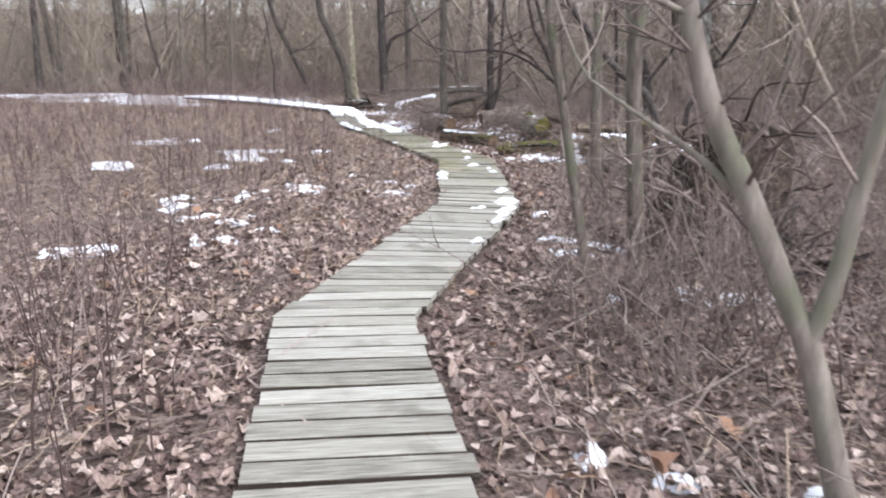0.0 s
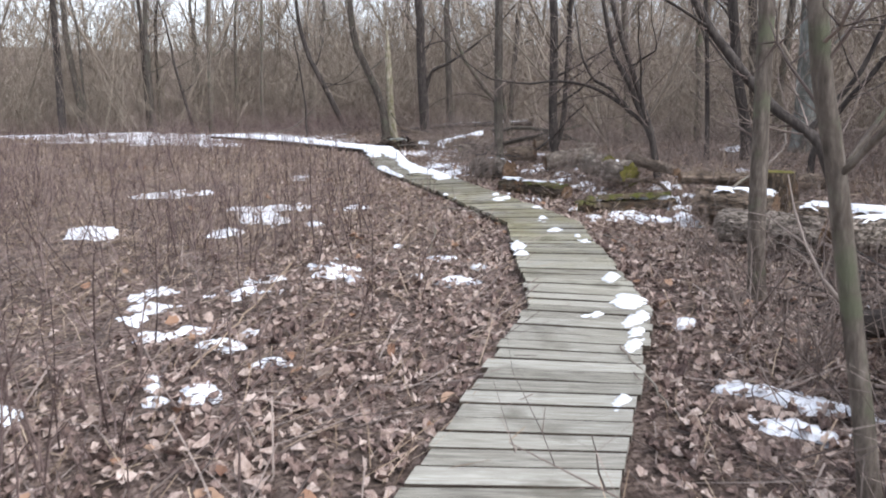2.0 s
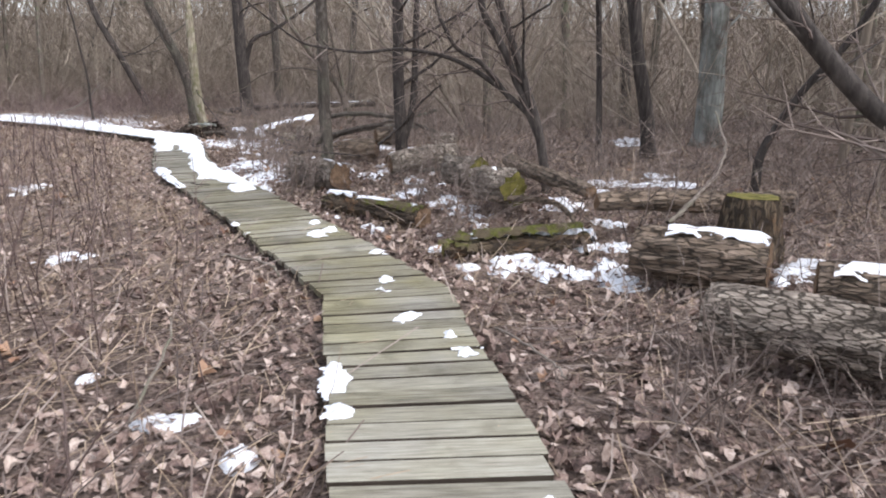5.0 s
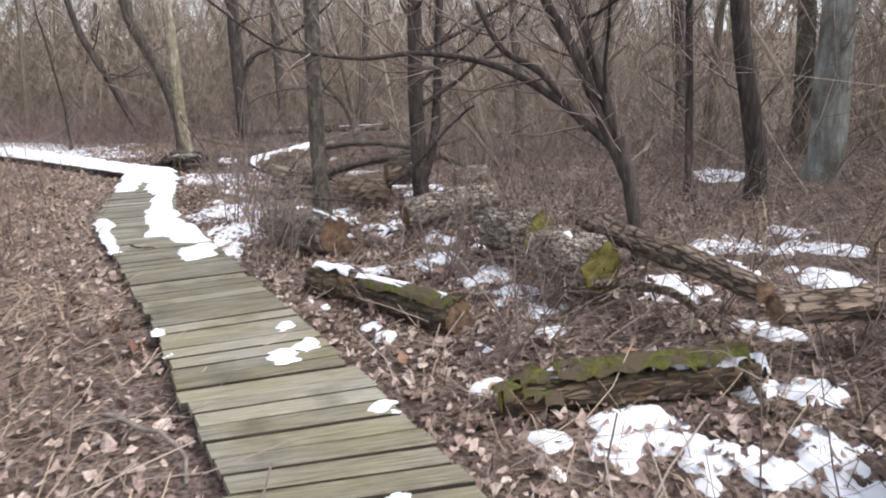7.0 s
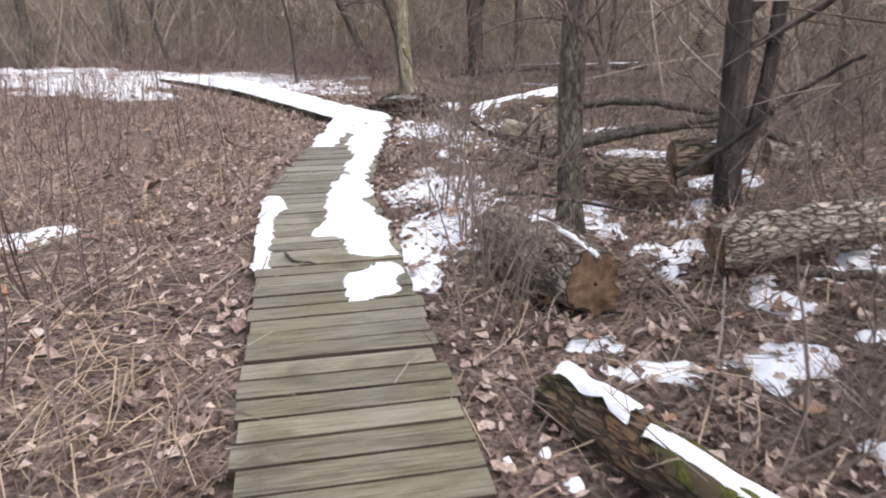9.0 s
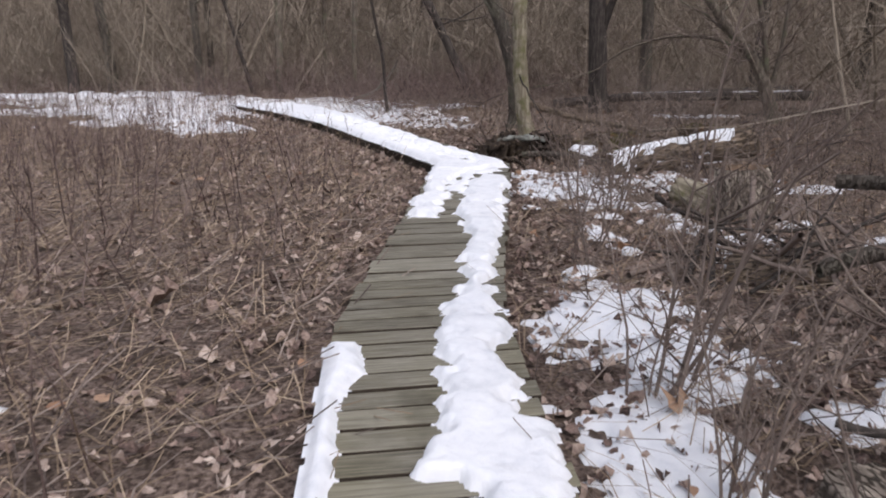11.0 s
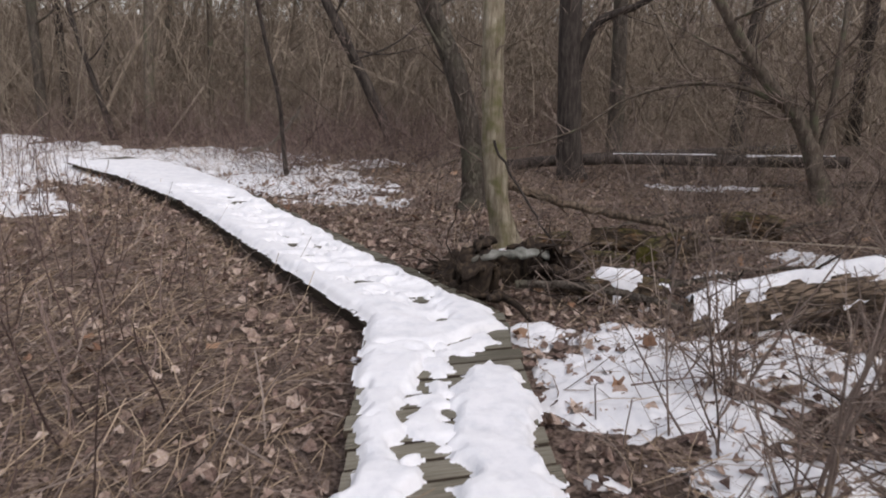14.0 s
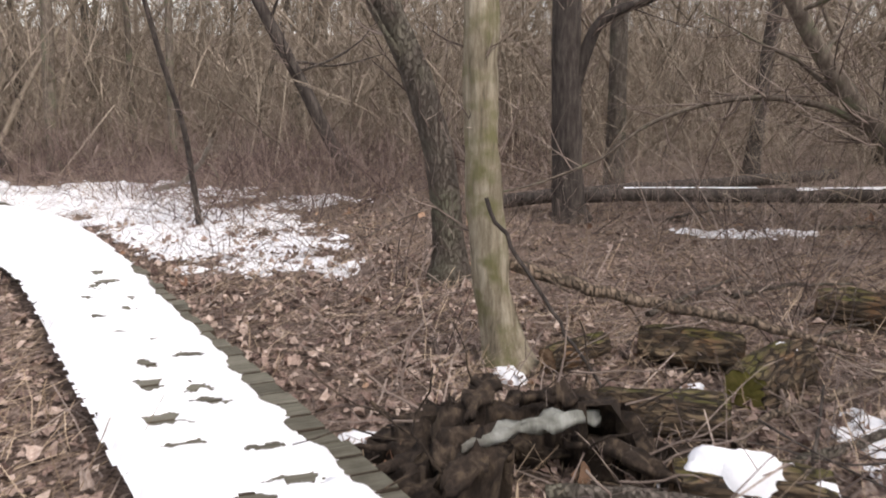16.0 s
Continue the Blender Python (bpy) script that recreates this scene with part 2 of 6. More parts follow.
# ---------------------------------------------------------------- mesh helpers
def vnoise(x, y, seed=0):
    """Smooth value noise in -1..1 on numpy arrays, one cell a unit."""
    x, y = np.asarray(x, float), np.asarray(y, float)
    xi, yi = np.floor(x).astype(np.int64), np.floor(y).astype(np.int64)
    fx, fy = x - xi, y - yi
    fx, fy = fx * fx * (3 - 2 * fx), fy * fy * (3 - 2 * fy)

    def h(a, b):
        k = (a * 374761393 + b * 668265263 + seed * 982451653) & 0x7FFFFFFF
        k = ((k ^ (k >> 13)) * 1274126177) & 0x7FFFFFFF
        return ((k ^ (k >> 16)) & 0xFFFF) / 32767.5 - 1
    return (h(xi, yi) * (1 - fx) + h(xi + 1, yi) * fx) * (1 - fy) + (h(xi, yi + 1) * (1 - fx) + h(xi + 1, yi + 1) * fx) * fy


def fbm(x, y, seed=0, octaves=4):
    return sum(vnoise(x * 2 ** k, y * 2 ** k, seed + k) * 0.5 ** k for k in range(octaves)) / 1.6


class Bag:
    """Collects vertices and four-sided faces for one mesh."""

    def __init__(self):
        self.v, self.q, self.n = [], [], 0

    def add(self, v, q):
        self.v.append(np.asarray(v, float).reshape(-1, 3))
        self.q.append(np.asarray(q, np.int64).reshape(-1, 4) + self.n)
        self.n += len(self.v[-1])

    def arrays(self):
        return np.concatenate(self.v), np.concatenate(self.q)

    def mesh(self, name, mat, smooth=True):
        v, q = self.arrays()
        me = bpy.data.meshes.new(name)
        me.vertices.add(len(v))
        me.vertices.foreach_set("co", v.astype(np.float32).ravel())
        me.loops.add(q.size)
        me.loops.foreach_set("vertex_index", q.astype(np.int32).ravel())
        me.polygons.add(len(q))
        me.polygons.foreach_set("loop_start", np.arange(0, q.size, 4, dtype=np.int32))
        me.polygons.foreach_set("use_smooth", np.full(len(q), smooth))
        me.update()
        me.validate()
        me.materials.append(mat)
        return me


def tube(path, radii, sides=6, cap=True):
    """A tapered tube along a path."""
    p = np.asarray(path, float)
    r = np.broadcast_to(np.asarray(radii, float), (len(p),))
    t = np.gradient(p, axis=0)
    t /= np.linalg.norm(t, axis=1)[:, None] + 1e-9
    ref = np.array([0.0, 0.0, 1.0]) if abs(t[0][2]) < 0.8 else np.array([1.0, 0.0, 0.0])
    u = np.cross(t, ref)
    u /= np.linalg.norm(u, axis=1)[:, None] + 1e-9
    w = np.cross(t, u)
    a = np.arange(sides) * 2 * np.pi / sides
    v = p[:, None] + r[:, None, None] * (np.cos(a)[None, :, None] * u[:, None] + np.sin(a)[None, :, None] * w[:, None])
    i, j = np.meshgrid(np.arange(len(p) - 1), np.arange(sides), indexing="ij")
    k = (j + 1) % sides
    q = np.stack([i * sides + j, (i + 1) * sides + j, (i + 1) * sides + k, i * sides + k], -1)
    return v.reshape(-1, 3), q.reshape(-1, 4)


def bend(rng, start, way, length, segs, curl, rise=0.0):
    """A wandering path for a stem or branch."""
    p = [np.asarray(start, float)]
    d = np.asarray(way, float) / np.linalg.norm(way)
    for _ in range(segs):
        d = d + rng.normal(0, curl, 3) + np.array([0, 0, rise])
        d /= np.linalg.norm(d)
        p.append(p[-1] + d * length / segs)
    return np.array(p)


def smooth_path(points, n):
    """Resample hand-set points with a Catmull-Rom curve."""
    p = np.asarray(points, float)
    e = np.vstack([2 * p[0] - p[1], p, 2 * p[-1] - p[-2]])
    out = []
    for s in np.linspace(0, len(p) - 1 - 1e-6, n):
        i = int(s)
        f = s - i
        a, b, c, d = e[i], e[i + 1], e[i + 2], e[i + 3]
        out.append(0.5 * (2 * b + (c - a) * f + (2 * a - 5 * b + 4 * c - d) * f * f + (3 * b - a - 3 * c + d) * f ** 3))
    return np.array(out)


def sprout(bag, rng, path, radius, count, length, sub=3, lo=0.25, spread=1.0, rise=0.08, curl=0.16, sides=3, thin=0.35):
    """Side branches with twigs along a path."""
    for _ in range(count):
        f = lo + (1 - lo) * rng.random()
        x = f * (len(path) - 1)
        i = min(int(x), len(path) - 2)
        s = path[i] + (path[i + 1] - path[i]) * (x - i)
        t = path[i + 1] - path[i]
        t = t / (np.linalg.norm(t) + 1e-9)
        side = rng.normal(0, 1, 3)
        side -= t * side.dot(t)
        side /= np.linalg.norm(side) + 1e-9
        ln = length * (0.4 + 0.8 * rng.random()) * (1.15 - 0.6 * f)
        b = bend(rng, s, t * 0.75 + side * spread, ln, 4, curl, rise)
        r = radius * thin * (1.1 - 0.6 * f)
        bag.add(*tube(b, np.linspace(r, r * 0.25, 5), sides))
        for _ in range(sub):
            g = 1 + rng.integers(0, 3)
            k = bend(rng, b[g], (b[g + 1] - b[g]) / ln * 3 + rng.normal(0, 0.6, 3), ln * (0.25 + 0.35 * rng.random()), 2, 0.2, rise)
            bag.add(*tube(k, [r * 0.45, r * 0.3, r * 0.12], 3))


def scatter(variants, places, name, mat, smooth=True):
    """One joined mesh from copies of array variants; places: x, y, z, turn, size, tilt, tilt direction."""
    bag = Bag()
    places = np.asarray(places, float)
    pick = np.arange(len(places)) % len(variants)
    for k, (v, q) in enumerate(variants):
        pl = places[pick == k]
        if not len(pl):
            continue
        c, s = np.cos(pl[:, 3]), np.sin(pl[:, 3])
        x = v[None, :, 0] * c[:, None] - v[None, :, 1] * s[:, None]
        y = v[None, :, 0] * s[:, None] + v[None, :, 1] * c[:, None]
        z = np.broadcast_to(v[None, :, 2], x.shape)
        tx, ty = pl[:, 5] * np.cos(pl[:, 6]), pl[:, 5] * np.sin(pl[:, 6])
        xx, yy, zz = x + z * tx[:, None], y + z * ty[:, None], z - x * tx[:, None] - y * ty[:, None]
        w = np.stack([xx, yy, zz], -1) * pl[:, 4][:, None, None] + pl[:, None, :3]
        qq = q[None] + (np.arange(len(pl)) * len(v))[:, None, None]
        bag.add(w.reshape(-1, 3), qq.reshape(-1, 4))
    return new(name, bag.mesh(name, mat, smooth))


def part(name, data, parent, label=""):
    """A mesh under a thing or under a part."""
    ob = new(name, data)
    ob.parent = parent
    if label:
        ob["label"] = label
    return ob


# ---------------------------------------------------------------- plan of the walk
LEFT = [(-0.73, -1.53), (0.71, 4.16), (3.09, 7.2), (4.46, 10.42), (4.64, 13.2), (4.8, 17.6), (5.88, 22.5), (5.07, 24.9), (4.33, 27.1), (3.25, 29.3), (2.2, 30.9)]
RIGHT = [(0.1, -1.74), (1.53, 3.9), (3.83, 6.72), (5.3, 10.15), (5.52, 13.2), (5.72, 17.65), (6.77, 22.55), (5.95, 24.98), (5.2, 27.25), (4.22, 29.7), (3.0, 31.6)]
MID = [((a + c) / 2, (b + d) / 2) for (a, b), (c, d) in zip(LEFT, RIGHT)]


def walk_distance(x, y):
    """Distance of points from the walk's middle line, and the side: positive to the east of it."""
    x, y = np.asarray(x, float), np.asarray(y, float)
    best, side = np.full(x.shape, 1e9), np.zeros(x.shape)
    for (ax, ay), (bx, by) in zip(MID[:-1], MID[1:]):
        dx, dy = bx - ax, by - ay
        f = np.clip(((x - ax) * dx + (y - ay) * dy) / (dx * dx + dy * dy), 0, 1)
        d = np.hypot(x - ax - f * dx, y - ay - f * dy)
        s = (x - ax) * dy - (y - ay) * dx
        near = d < best
        best, side = np.where(near, d, best), np.where(near, np.sign(s), side)
    return best, side


def step(v, a, b):
    f = np.clip((v - a) / (b - a), 0, 1)
    return f * f * (3 - 2 * f)


def ground_z(x, y):
    """Height of the ground: damp flats, a low bank east of the walk."""
    x, y = np.asarray(x, float), np.asarray(y, float)
    d, s = walk_distance(x, y)
    base = -0.09 - 0.07 * step(y, 17, 23)
    bank = (0.12 * np.clip(x - 5.9, 0, 2.2) + 0.06 * np.clip(x - 8.1, 0, 8)) * step(y, 3, 9) * (1 - 0.8 * step(y, 15.5, 20))
    bank = bank + 0.03 * np.clip(x - 8, 0, 8) * step(y, 21, 26)
    rough = 0.05 * fbm(x * 0.7, y * 0.7, 3) * step(d, 0.5, 1.6) + 0.02 * fbm(x * 2.6, y * 2.6, 9) * step(d, 0.45, 0.8)
    far = 0.012 * np.clip(d - 14, 0, 60) + 0.1 * np.clip(d - 19, 0, 95)
    return base + bank + rough + far


def gz(x, y):
    return float(ground_z(np.array([x]), np.array([y]))[0])


# ---------------------------------------------------------------- ground
def make_ground():
    core_x, core_y = np.arange(-9, 18.01, 0.19), np.arange(-4, 40.01, 0.19)
    out = np.array([0.4, 1, 2, 4, 7, 12, 20, 32, 50, 80, 130, 220, 400, 800])
    xs = np.concatenate([core_x[0] - out[::-1], core_x, core_x[-1] + out])
    ys = np.concatenate([core_y[0] - out[::-1], core_y, core_y[-1] + out])
    gx, gy = np.meshgrid(xs, ys, indexing="ij")
    v = np.stack([gx, gy, ground_z(gx, gy)], -1).reshape(-1, 3)
    i, j = np.meshgrid(np.arange(len(xs) - 1), np.arange(len(ys) - 1), indexing="ij")
    m = len(ys)
    q = np.stack([i * m + j, (i + 1) * m + j, (i + 1) * m + j + 1, i * m + j + 1], -1).reshape(-1, 4)
    bag = Bag()
    bag.add(v, q)
    tagged(new("ground", bag.mesh("ground", M_GROUND)), "damp brown woodland floor covered in leaf mould", "ground", kind="structure")


make_ground()


# ---------------------------------------------------------------- logs and stumps
def lumpy(v, amount, scale, seed):
    n = fbm(v[:, 0] * scale + v[:, 2] * scale * 0.6, v[:, 1] * scale - v[:, 2] * scale * 0.5, seed)
    return v * np.stack([1 + amount * n, 1 + amount * n, np.ones(len(v))], -1)


def log(name, p0, p1, r0, r1, bark, face, label, category="log", seed=1, sag=0.0, far_face=None, ridges=0.13, group="cut logs east of the walk"):
    """A sawn log from p0 to p1: bark with furrowed ridges and two cut faces."""
    p0, p1 = Vector(p0), Vector(p1)
    axis = p1 - p0
    ob = new(name)
    ob.matrix_world = Matrix.Translation(p0) @ axis.to_track_quat("Z", "Y").to_matrix().to_4x4()
    length, rings, sides = axis.length, max(10, int(axis.length / 0.045)), 40
    z = np.linspace(0, length, rings)
    f = z / length
    r = r0 + (r1 - r0) * f
    path = np.stack([sag * np.sin(np.pi * f), 0.3 * sag * np.sin(2.2 * np.pi * f), z], -1)
    a = np.arange(sides) * 2 * np.pi / sides
    ring = 1 + ridges * fbm(np.cos(a)[None] * 5 + f[:, None] * 1.5 * length, np.sin(a)[None] * 5 + seed, seed, 4) + 0.9 * ridges * vnoise(np.cos(a)[None] * 9 + 3 * seed, np.sin(a)[None] * 9 + f[:, None] * length * 4, seed + 3)
    ring = ring * (1 + 1.3 * ridges * fbm(np.cos(a)[None] * 1.3 + f[:, None] * 3 * length, np.sin(a)[None] * 1.3 + 5 * seed, seed + 9, 3)) - (ridges > 0.1) * 0.25 * np.exp(-np.minimum(z, length - z) / 0.06)[:, None] * (0.5 + 0.5 * vnoise(np.cos(a)[None] * 3 + 0 * f[:, None], np.sin(a)[None] * 3 + 7 * seed, seed))
    v = np.stack([path[:, 0, None] + r[:, None] * ring * np.cos(a), path[:, 1, None] + r[:, None] * ring * np.sin(a), np.broadcast_to(z[:, None], ring.shape)], -1)
    i, j = np.meshgrid(np.arange(rings - 1), np.arange(sides), indexing="ij")
    k = (j + 1) % sides
    q = np.stack([i * sides + j, i * sides + k, (i + 1) * sides + k, (i + 1) * sides + j], -1)
    bag = Bag()
    bag.add(v.reshape(-1, 3), q.reshape(-1, 4))
    part("bark", bag.mesh("bark", bark), ob)
    for end, mat, zz, turn in ((0, face, -0.003, -1), (rings - 1, far_face or face, length + 0.003, 1)):
        cap = Bag()
        inner = []
        for s in (0.97, 0.7, 0.35, 0.06):
            loop = v[end] * 1.0
            c = loop.mean(0)
            loop = c + (loop - c) * s
            loop[:, 2] = zz + 0.006 * fbm(loop[:, 0] * 30, loop[:, 1] * 30, seed + 5) + turn * 0.004 * (1 - s)
            inner.append(loop)
        vv = np.concatenate(inner)
        ii, jj = np.meshgrid(np.arange(3), np.arange(sides), indexing="ij")
        kk = (jj + 1) % sides
        qq = np.stack([ii * sides + jj, ii * sides + kk, (ii + 1) * sides + kk, (ii + 1) * sides + jj], -1).reshape(-1, 4)
        cap.add(vv, qq[:, ::-1] if turn > 0 else qq)
        part("cut_face", cap.mesh("cut_face", mat, False), ob, "sawn end of the log")
    return tagged(ob, label, category, group)


# ---------------------------------------------------------------- trees
def tree(name, paths, bark, label, twigs=40, twig_len=0.9, top=7.0, seed=1, flare=1.5, limbs=4, sub=4, category="tree", lumps=0.08):
    """A bare tree. paths: the first is the trunk, the others limbs; each a list of points and two radii. Trunks go on above their last point up to top."""
    rng = np.random.default_rng(seed)
    base = Vector(paths[0][0][0])
    ob = new(name)
    ob.location = base
    twig_bag = Bag()
    for n, (pts, ra, rb) in enumerate(paths):
        p = np.asarray(pts, float) - np.array(base)
        fine = smooth_path(p, 6 * len(p))
        rad = np.linspace(ra, rb, len(fine))
        way = fine[-1] - fine[-5]
        if top > 0 and fine[-1][2] < top:
            more = bend(rng, fine[-1], way / np.linalg.norm(way) + np.array([0, 0, 0.25]), (top - fine[-1][2]) * (1 if n == 0 else 0.6), 12, 0.06, 0.03)
            rad = np.concatenate([rad, np.linspace(rb, rb * 0.3, 12)])
            fine = np.vstack([fine, more[1:]])
        if n == 0:
            s = np.linalg.norm(fine - fine[0], axis=1)
            rad = rad * (1 + (flare - 1) * np.exp(-s / 0.16))
            fine = np.vstack([fine[0] + (fine[0] - fine[1]) / np.linalg.norm(fine[0] - fine[1]) * 0.25, fine])
            rad = np.concatenate([[rad[0] * 1.12], rad])
        sides = 14 if ra > 0.06 else 8
        v, q = tube(fine, rad, sides)
        centre = np.repeat(fine, sides, 0)
        out = v - centre
        w = 1 + lumps * fbm(np.tile(np.arange(sides), len(fine)) * 0.9, np.repeat(np.linalg.norm(fine - fine[0], axis=1), sides) * 3, seed)
        bag = Bag()
        bag.add(centre + out * w[:, None], q)
        part("trunk" if n == 0 else "limb", bag.mesh("trunk" if n == 0 else "limb", bark), ob)
        if n == 0 and limbs:
            for _ in range(limbs):
                f = 0.45 + 0.5 * rng.random()
                i = int(f * (len(fine) - 2))
                d = rng.normal(0, 1, 3) * np.array([1, 1, 0.3]) + np.array([0, 0, 0.7])
                ln = 1.0 + 1.5 * rng.random()
                lp = bend(rng, fine[i], d, ln, 8, 0.12, 0.06)
                lb = Bag()
                lb.add(*tube(lp, np.linspace(min(0.03, rad[i] * 0.35), 0.004, 9), 6))
                part("limb", lb.mesh("limb", bark), ob)
                sprout(twig_bag, rng, lp, rad[i] * 0.4, 8, 0.6, sub)
        sprout(twig_bag, rng, fine, min(ra, 0.035), max(3, int(twigs * (1 if n == 0 else 0.6))), twig_len, sub, lo=0.3 if n == 0 else 0.15)
    if twig_bag.n:
        tagged(part("crown", twig_bag.mesh("crown", M_TWIG), ob, "crown of bare thin twigs"), kind="stuff")
    return tagged(ob, label, category, "bare trees along the walk")


# young forked tree beside the start of the walk
tree("tree", [([(2.26, 1.5, -0.12), (2.19, 1.6, 0.27), (2.13, 1.67, 0.55), (2.09, 1.73, 0.69), (1.98, 1.85, 1.03), (1.88, 1.95, 1.3), (1.82, 2.01, 1.53), (1.78, 2.04, 1.71), (1.74, 2.1, 2.1)], 0.05, 0.033),
              ([(2.13, 1.67, 0.55), (2.17, 1.63, 0.81), (2.19, 1.61, 1.1), (2.21, 1.58, 1.39), (2.23, 1.55, 1.62), (2.3, 1.5, 2.2)], 0.034, 0.025),
              ([(1.96, 1.9, 1.06), (1.86, 2.05, 1.2), (1.78, 2.3, 1.33), (1.75, 2.55, 1.44)], 0.016, 0.006)],
     M_BARK_SMOOTH, "young forked tree with smooth tan bark beside the boardwalk", 10, 0.7, 4.5, 1, 1.2, 2)
tree("tree", [([(3.36, 4.1, -0.08), (3.34, 4.12, 0.16), (3.29, 4.16, 0.79), (3.26, 4.2, 1.35), (3.25, 4.2, 1.76), (3.26, 4.2, 2.3)], 0.062, 0.05)],
     M_BARK_BROWN, "slim upright tree with brown bark in brush", 16, 0.8, 6, 2, 1.35)
tree("tree", [([(3.07, 4.33, -0.1), (3.05, 4.35, 0.06), (2.98, 4.42, 0.58), (2.89, 4.51, 1.22), (2.82, 4.57, 1.64), (2.77, 4.62, 2.2)], 0.04, 0.033)],
     M_BARK_BROWN, "thin leaning tree with tan bark in brush", 16, 0.8, 5.5, 3, 1.25)
tree("tree", [([(4.92, 6.85, -0.1), (4.87, 6.88, 0.6), (4.84, 6.9, 1.4), (4.82, 6.92, 2.2), (4.8, 6.94, 2.8)], 0.066, 0.054)],
     M_BARK_BROWN, "slim upright tree with grey-brown bark beside the boardwalk", 14, 0.8, 6, 4, 1.3)
tree("tree", [([(6.1, 7.05, 0.0), (6.07, 7.1, 0.15), (6.04, 7.14, 0.44), (6.0, 7.2, 0.74), (5.91, 7.32, 1.1), (5.8, 7.47, 1.26), (5.69, 7.6, 1.38), (5.53, 7.78, 1.63), (5.4, 7.92, 1.87), (5.27, 8.05, 2.1)], 0.055, 0.04),
              ([(5.86, 7.4, 1.2), (5.97, 7.3, 1.4), (6.1, 7.15, 1.7), (6.2, 7.05, 2.1)], 0.025, 0.018)],
     M_BARK_DARK, "crooked dark tree bent over the cut logs", 14, 0.8, 3.6, 5, 1.2, 2)
tree("tree", [([(9.45, 10.6, 0.2), (9.45, 10.59, 0.38), (9.46, 10.58, 0.68), (9.53, 10.47, 1.01), (9.64, 10.27, 1.42), (9.78, 10.01, 1.82), (9.9, 9.8, 2.3)], 0.05, 0.035)],
     M_BARK_DARK, "thin curved dark tree behind the stump", 14, 0.9, 4.5, 31, 1.2, 3)
tree("tree", [([(12.0, 25.7, 0.1), (11.92, 25.75, 0.4), (11.7, 25.9, 1.05), (11.35, 26.1, 1.5), (10.95, 26.2, 2.0), (10.5, 26.25, 2.6)], 0.12, 0.06),
              ([(11.6, 26.0, 1.2), (11.1, 26.2, 1.45), (10.4, 26.4, 1.5), (9.7, 26.6, 1.3), (9.2, 26.7, 0.95)], 0.035, 0.012),
              ([(11.85, 25.8, 0.6), (11.75, 25.8, 1.3), (11.5, 25.85, 2.4)], 0.06, 0.035),
              ([(11.9, 25.8, 0.5), (12.1, 25.9, 1.3), (12.2, 26.0, 2.3)], 0.05, 0.03)],
     M_BARK_BROWN, "leaning many-stemmed tree with drooping branches", 40, 1.2, 4.8, 32, 1.3, 6, 5)
tree("tree", [([(8.05, 33.5, -0.1), (7.74, 33.5, 0.52), (7.19, 33.5, 1.66), (6.55, 33.5, 2.9)], 0.13, 0.1)],
     M_BARK_DARK, "dark leaning tree at the brush edge", 26, 1.1, 7, 33, 1.3, 5, 3)
tree("tree", [([(6.9, 15.78, 0.0), (6.88, 15.79, 0.39), (6.85, 15.8, 1.13), (6.84, 15.8, 2.16), (6.84, 15.82, 3.0)], 0.09, 0.078)],
     M_BARK, "upright tree with grey furrowed bark beside the boardwalk", 22, 0.9, 8, 6, 1.4)
tree("tree", [([(8.06, 15.65, 0.05), (8.03, 15.66, 0.6), (7.99, 15.67, 1.4), (7.98, 15.67, 2.3)], 0.095, 0.08),
              ([(8.03, 15.66, 0.3), (8.2, 15.6, 1.0), (8.25, 15.6, 2.2)], 0.06, 0.045)],
     M_BARK_DARK, "dark tree with two stems among cut logs", 24, 1.0, 7, 7, 1.3)
tree("tree", [([(8.04, 12.25, 0.08), (8.0, 12.3, 0.45), (7.94, 12.36, 0.87), (7.82, 12.48, 1.37), (7.69, 12.6, 1.86), (7.61, 12.68, 2.15)], 0.055, 0.042),
              ([(7.96, 12.34, 0.75), (7.78, 12.52, 1.29), (7.65, 12.64, 1.7), (7.47, 12.8, 2.1), (7.4, 12.9, 2.5)], 0.045, 0.036),
              ([(7.94, 12.36, 0.85), (7.85, 12.45, 1.04), (7.6, 12.69, 1.33), (7.36, 12.88, 1.53), (7.09, 13.08, 1.66), (6.69, 13.32, 1.72), (6.32, 13.52, 1.68), (5.86, 13.71, 1.73), (5.7, 13.8, 1.78)], 0.036, 0.01),
              ([(7.73, 12.57, 1.16), (7.46, 12.8, 1.57), (7.23, 12.98, 1.74), (7.09, 13.08, 2.02), (7.03, 13.11, 2.2)], 0.03, 0.016)],
     M_BARK_DARK, "dark leaning tree with arching limbs over the logs", 34, 1.1, 4.8, 8, 1.3)
tree("tree", [([(12.28, 13.45, 0.3), (12.25, 13.4, 0.8), (12.2, 13.4, 1.8), (12.15, 13.4, 3.2)], 0.22, 0.17)],
     M_BARK_PALE, "large tree with pale lichen-covered bark", 24, 1.2, 10, 9, 1.4)
tree("tree", [([(10.73, 13.2, 0.3), (10.65, 13.22, 0.9), (10.45, 13.3, 1.8), (10.3, 13.4, 3.0)], 0.11, 0.085)],
     M_BARK_DARK, "leaning dark tree behind the fallen trunk", 22, 1.1, 8, 10, 1.3)
tree("tree", [([(10.14, 13.6, 0.3), (10.1, 13.62, 1.1), (10.0, 13.65, 2.4)], 0.045, 0.038)],
     M_BARK_DARK, "slender dark tree behind the fallen trunk", 20, 0.9, 6, 11, 1.2)
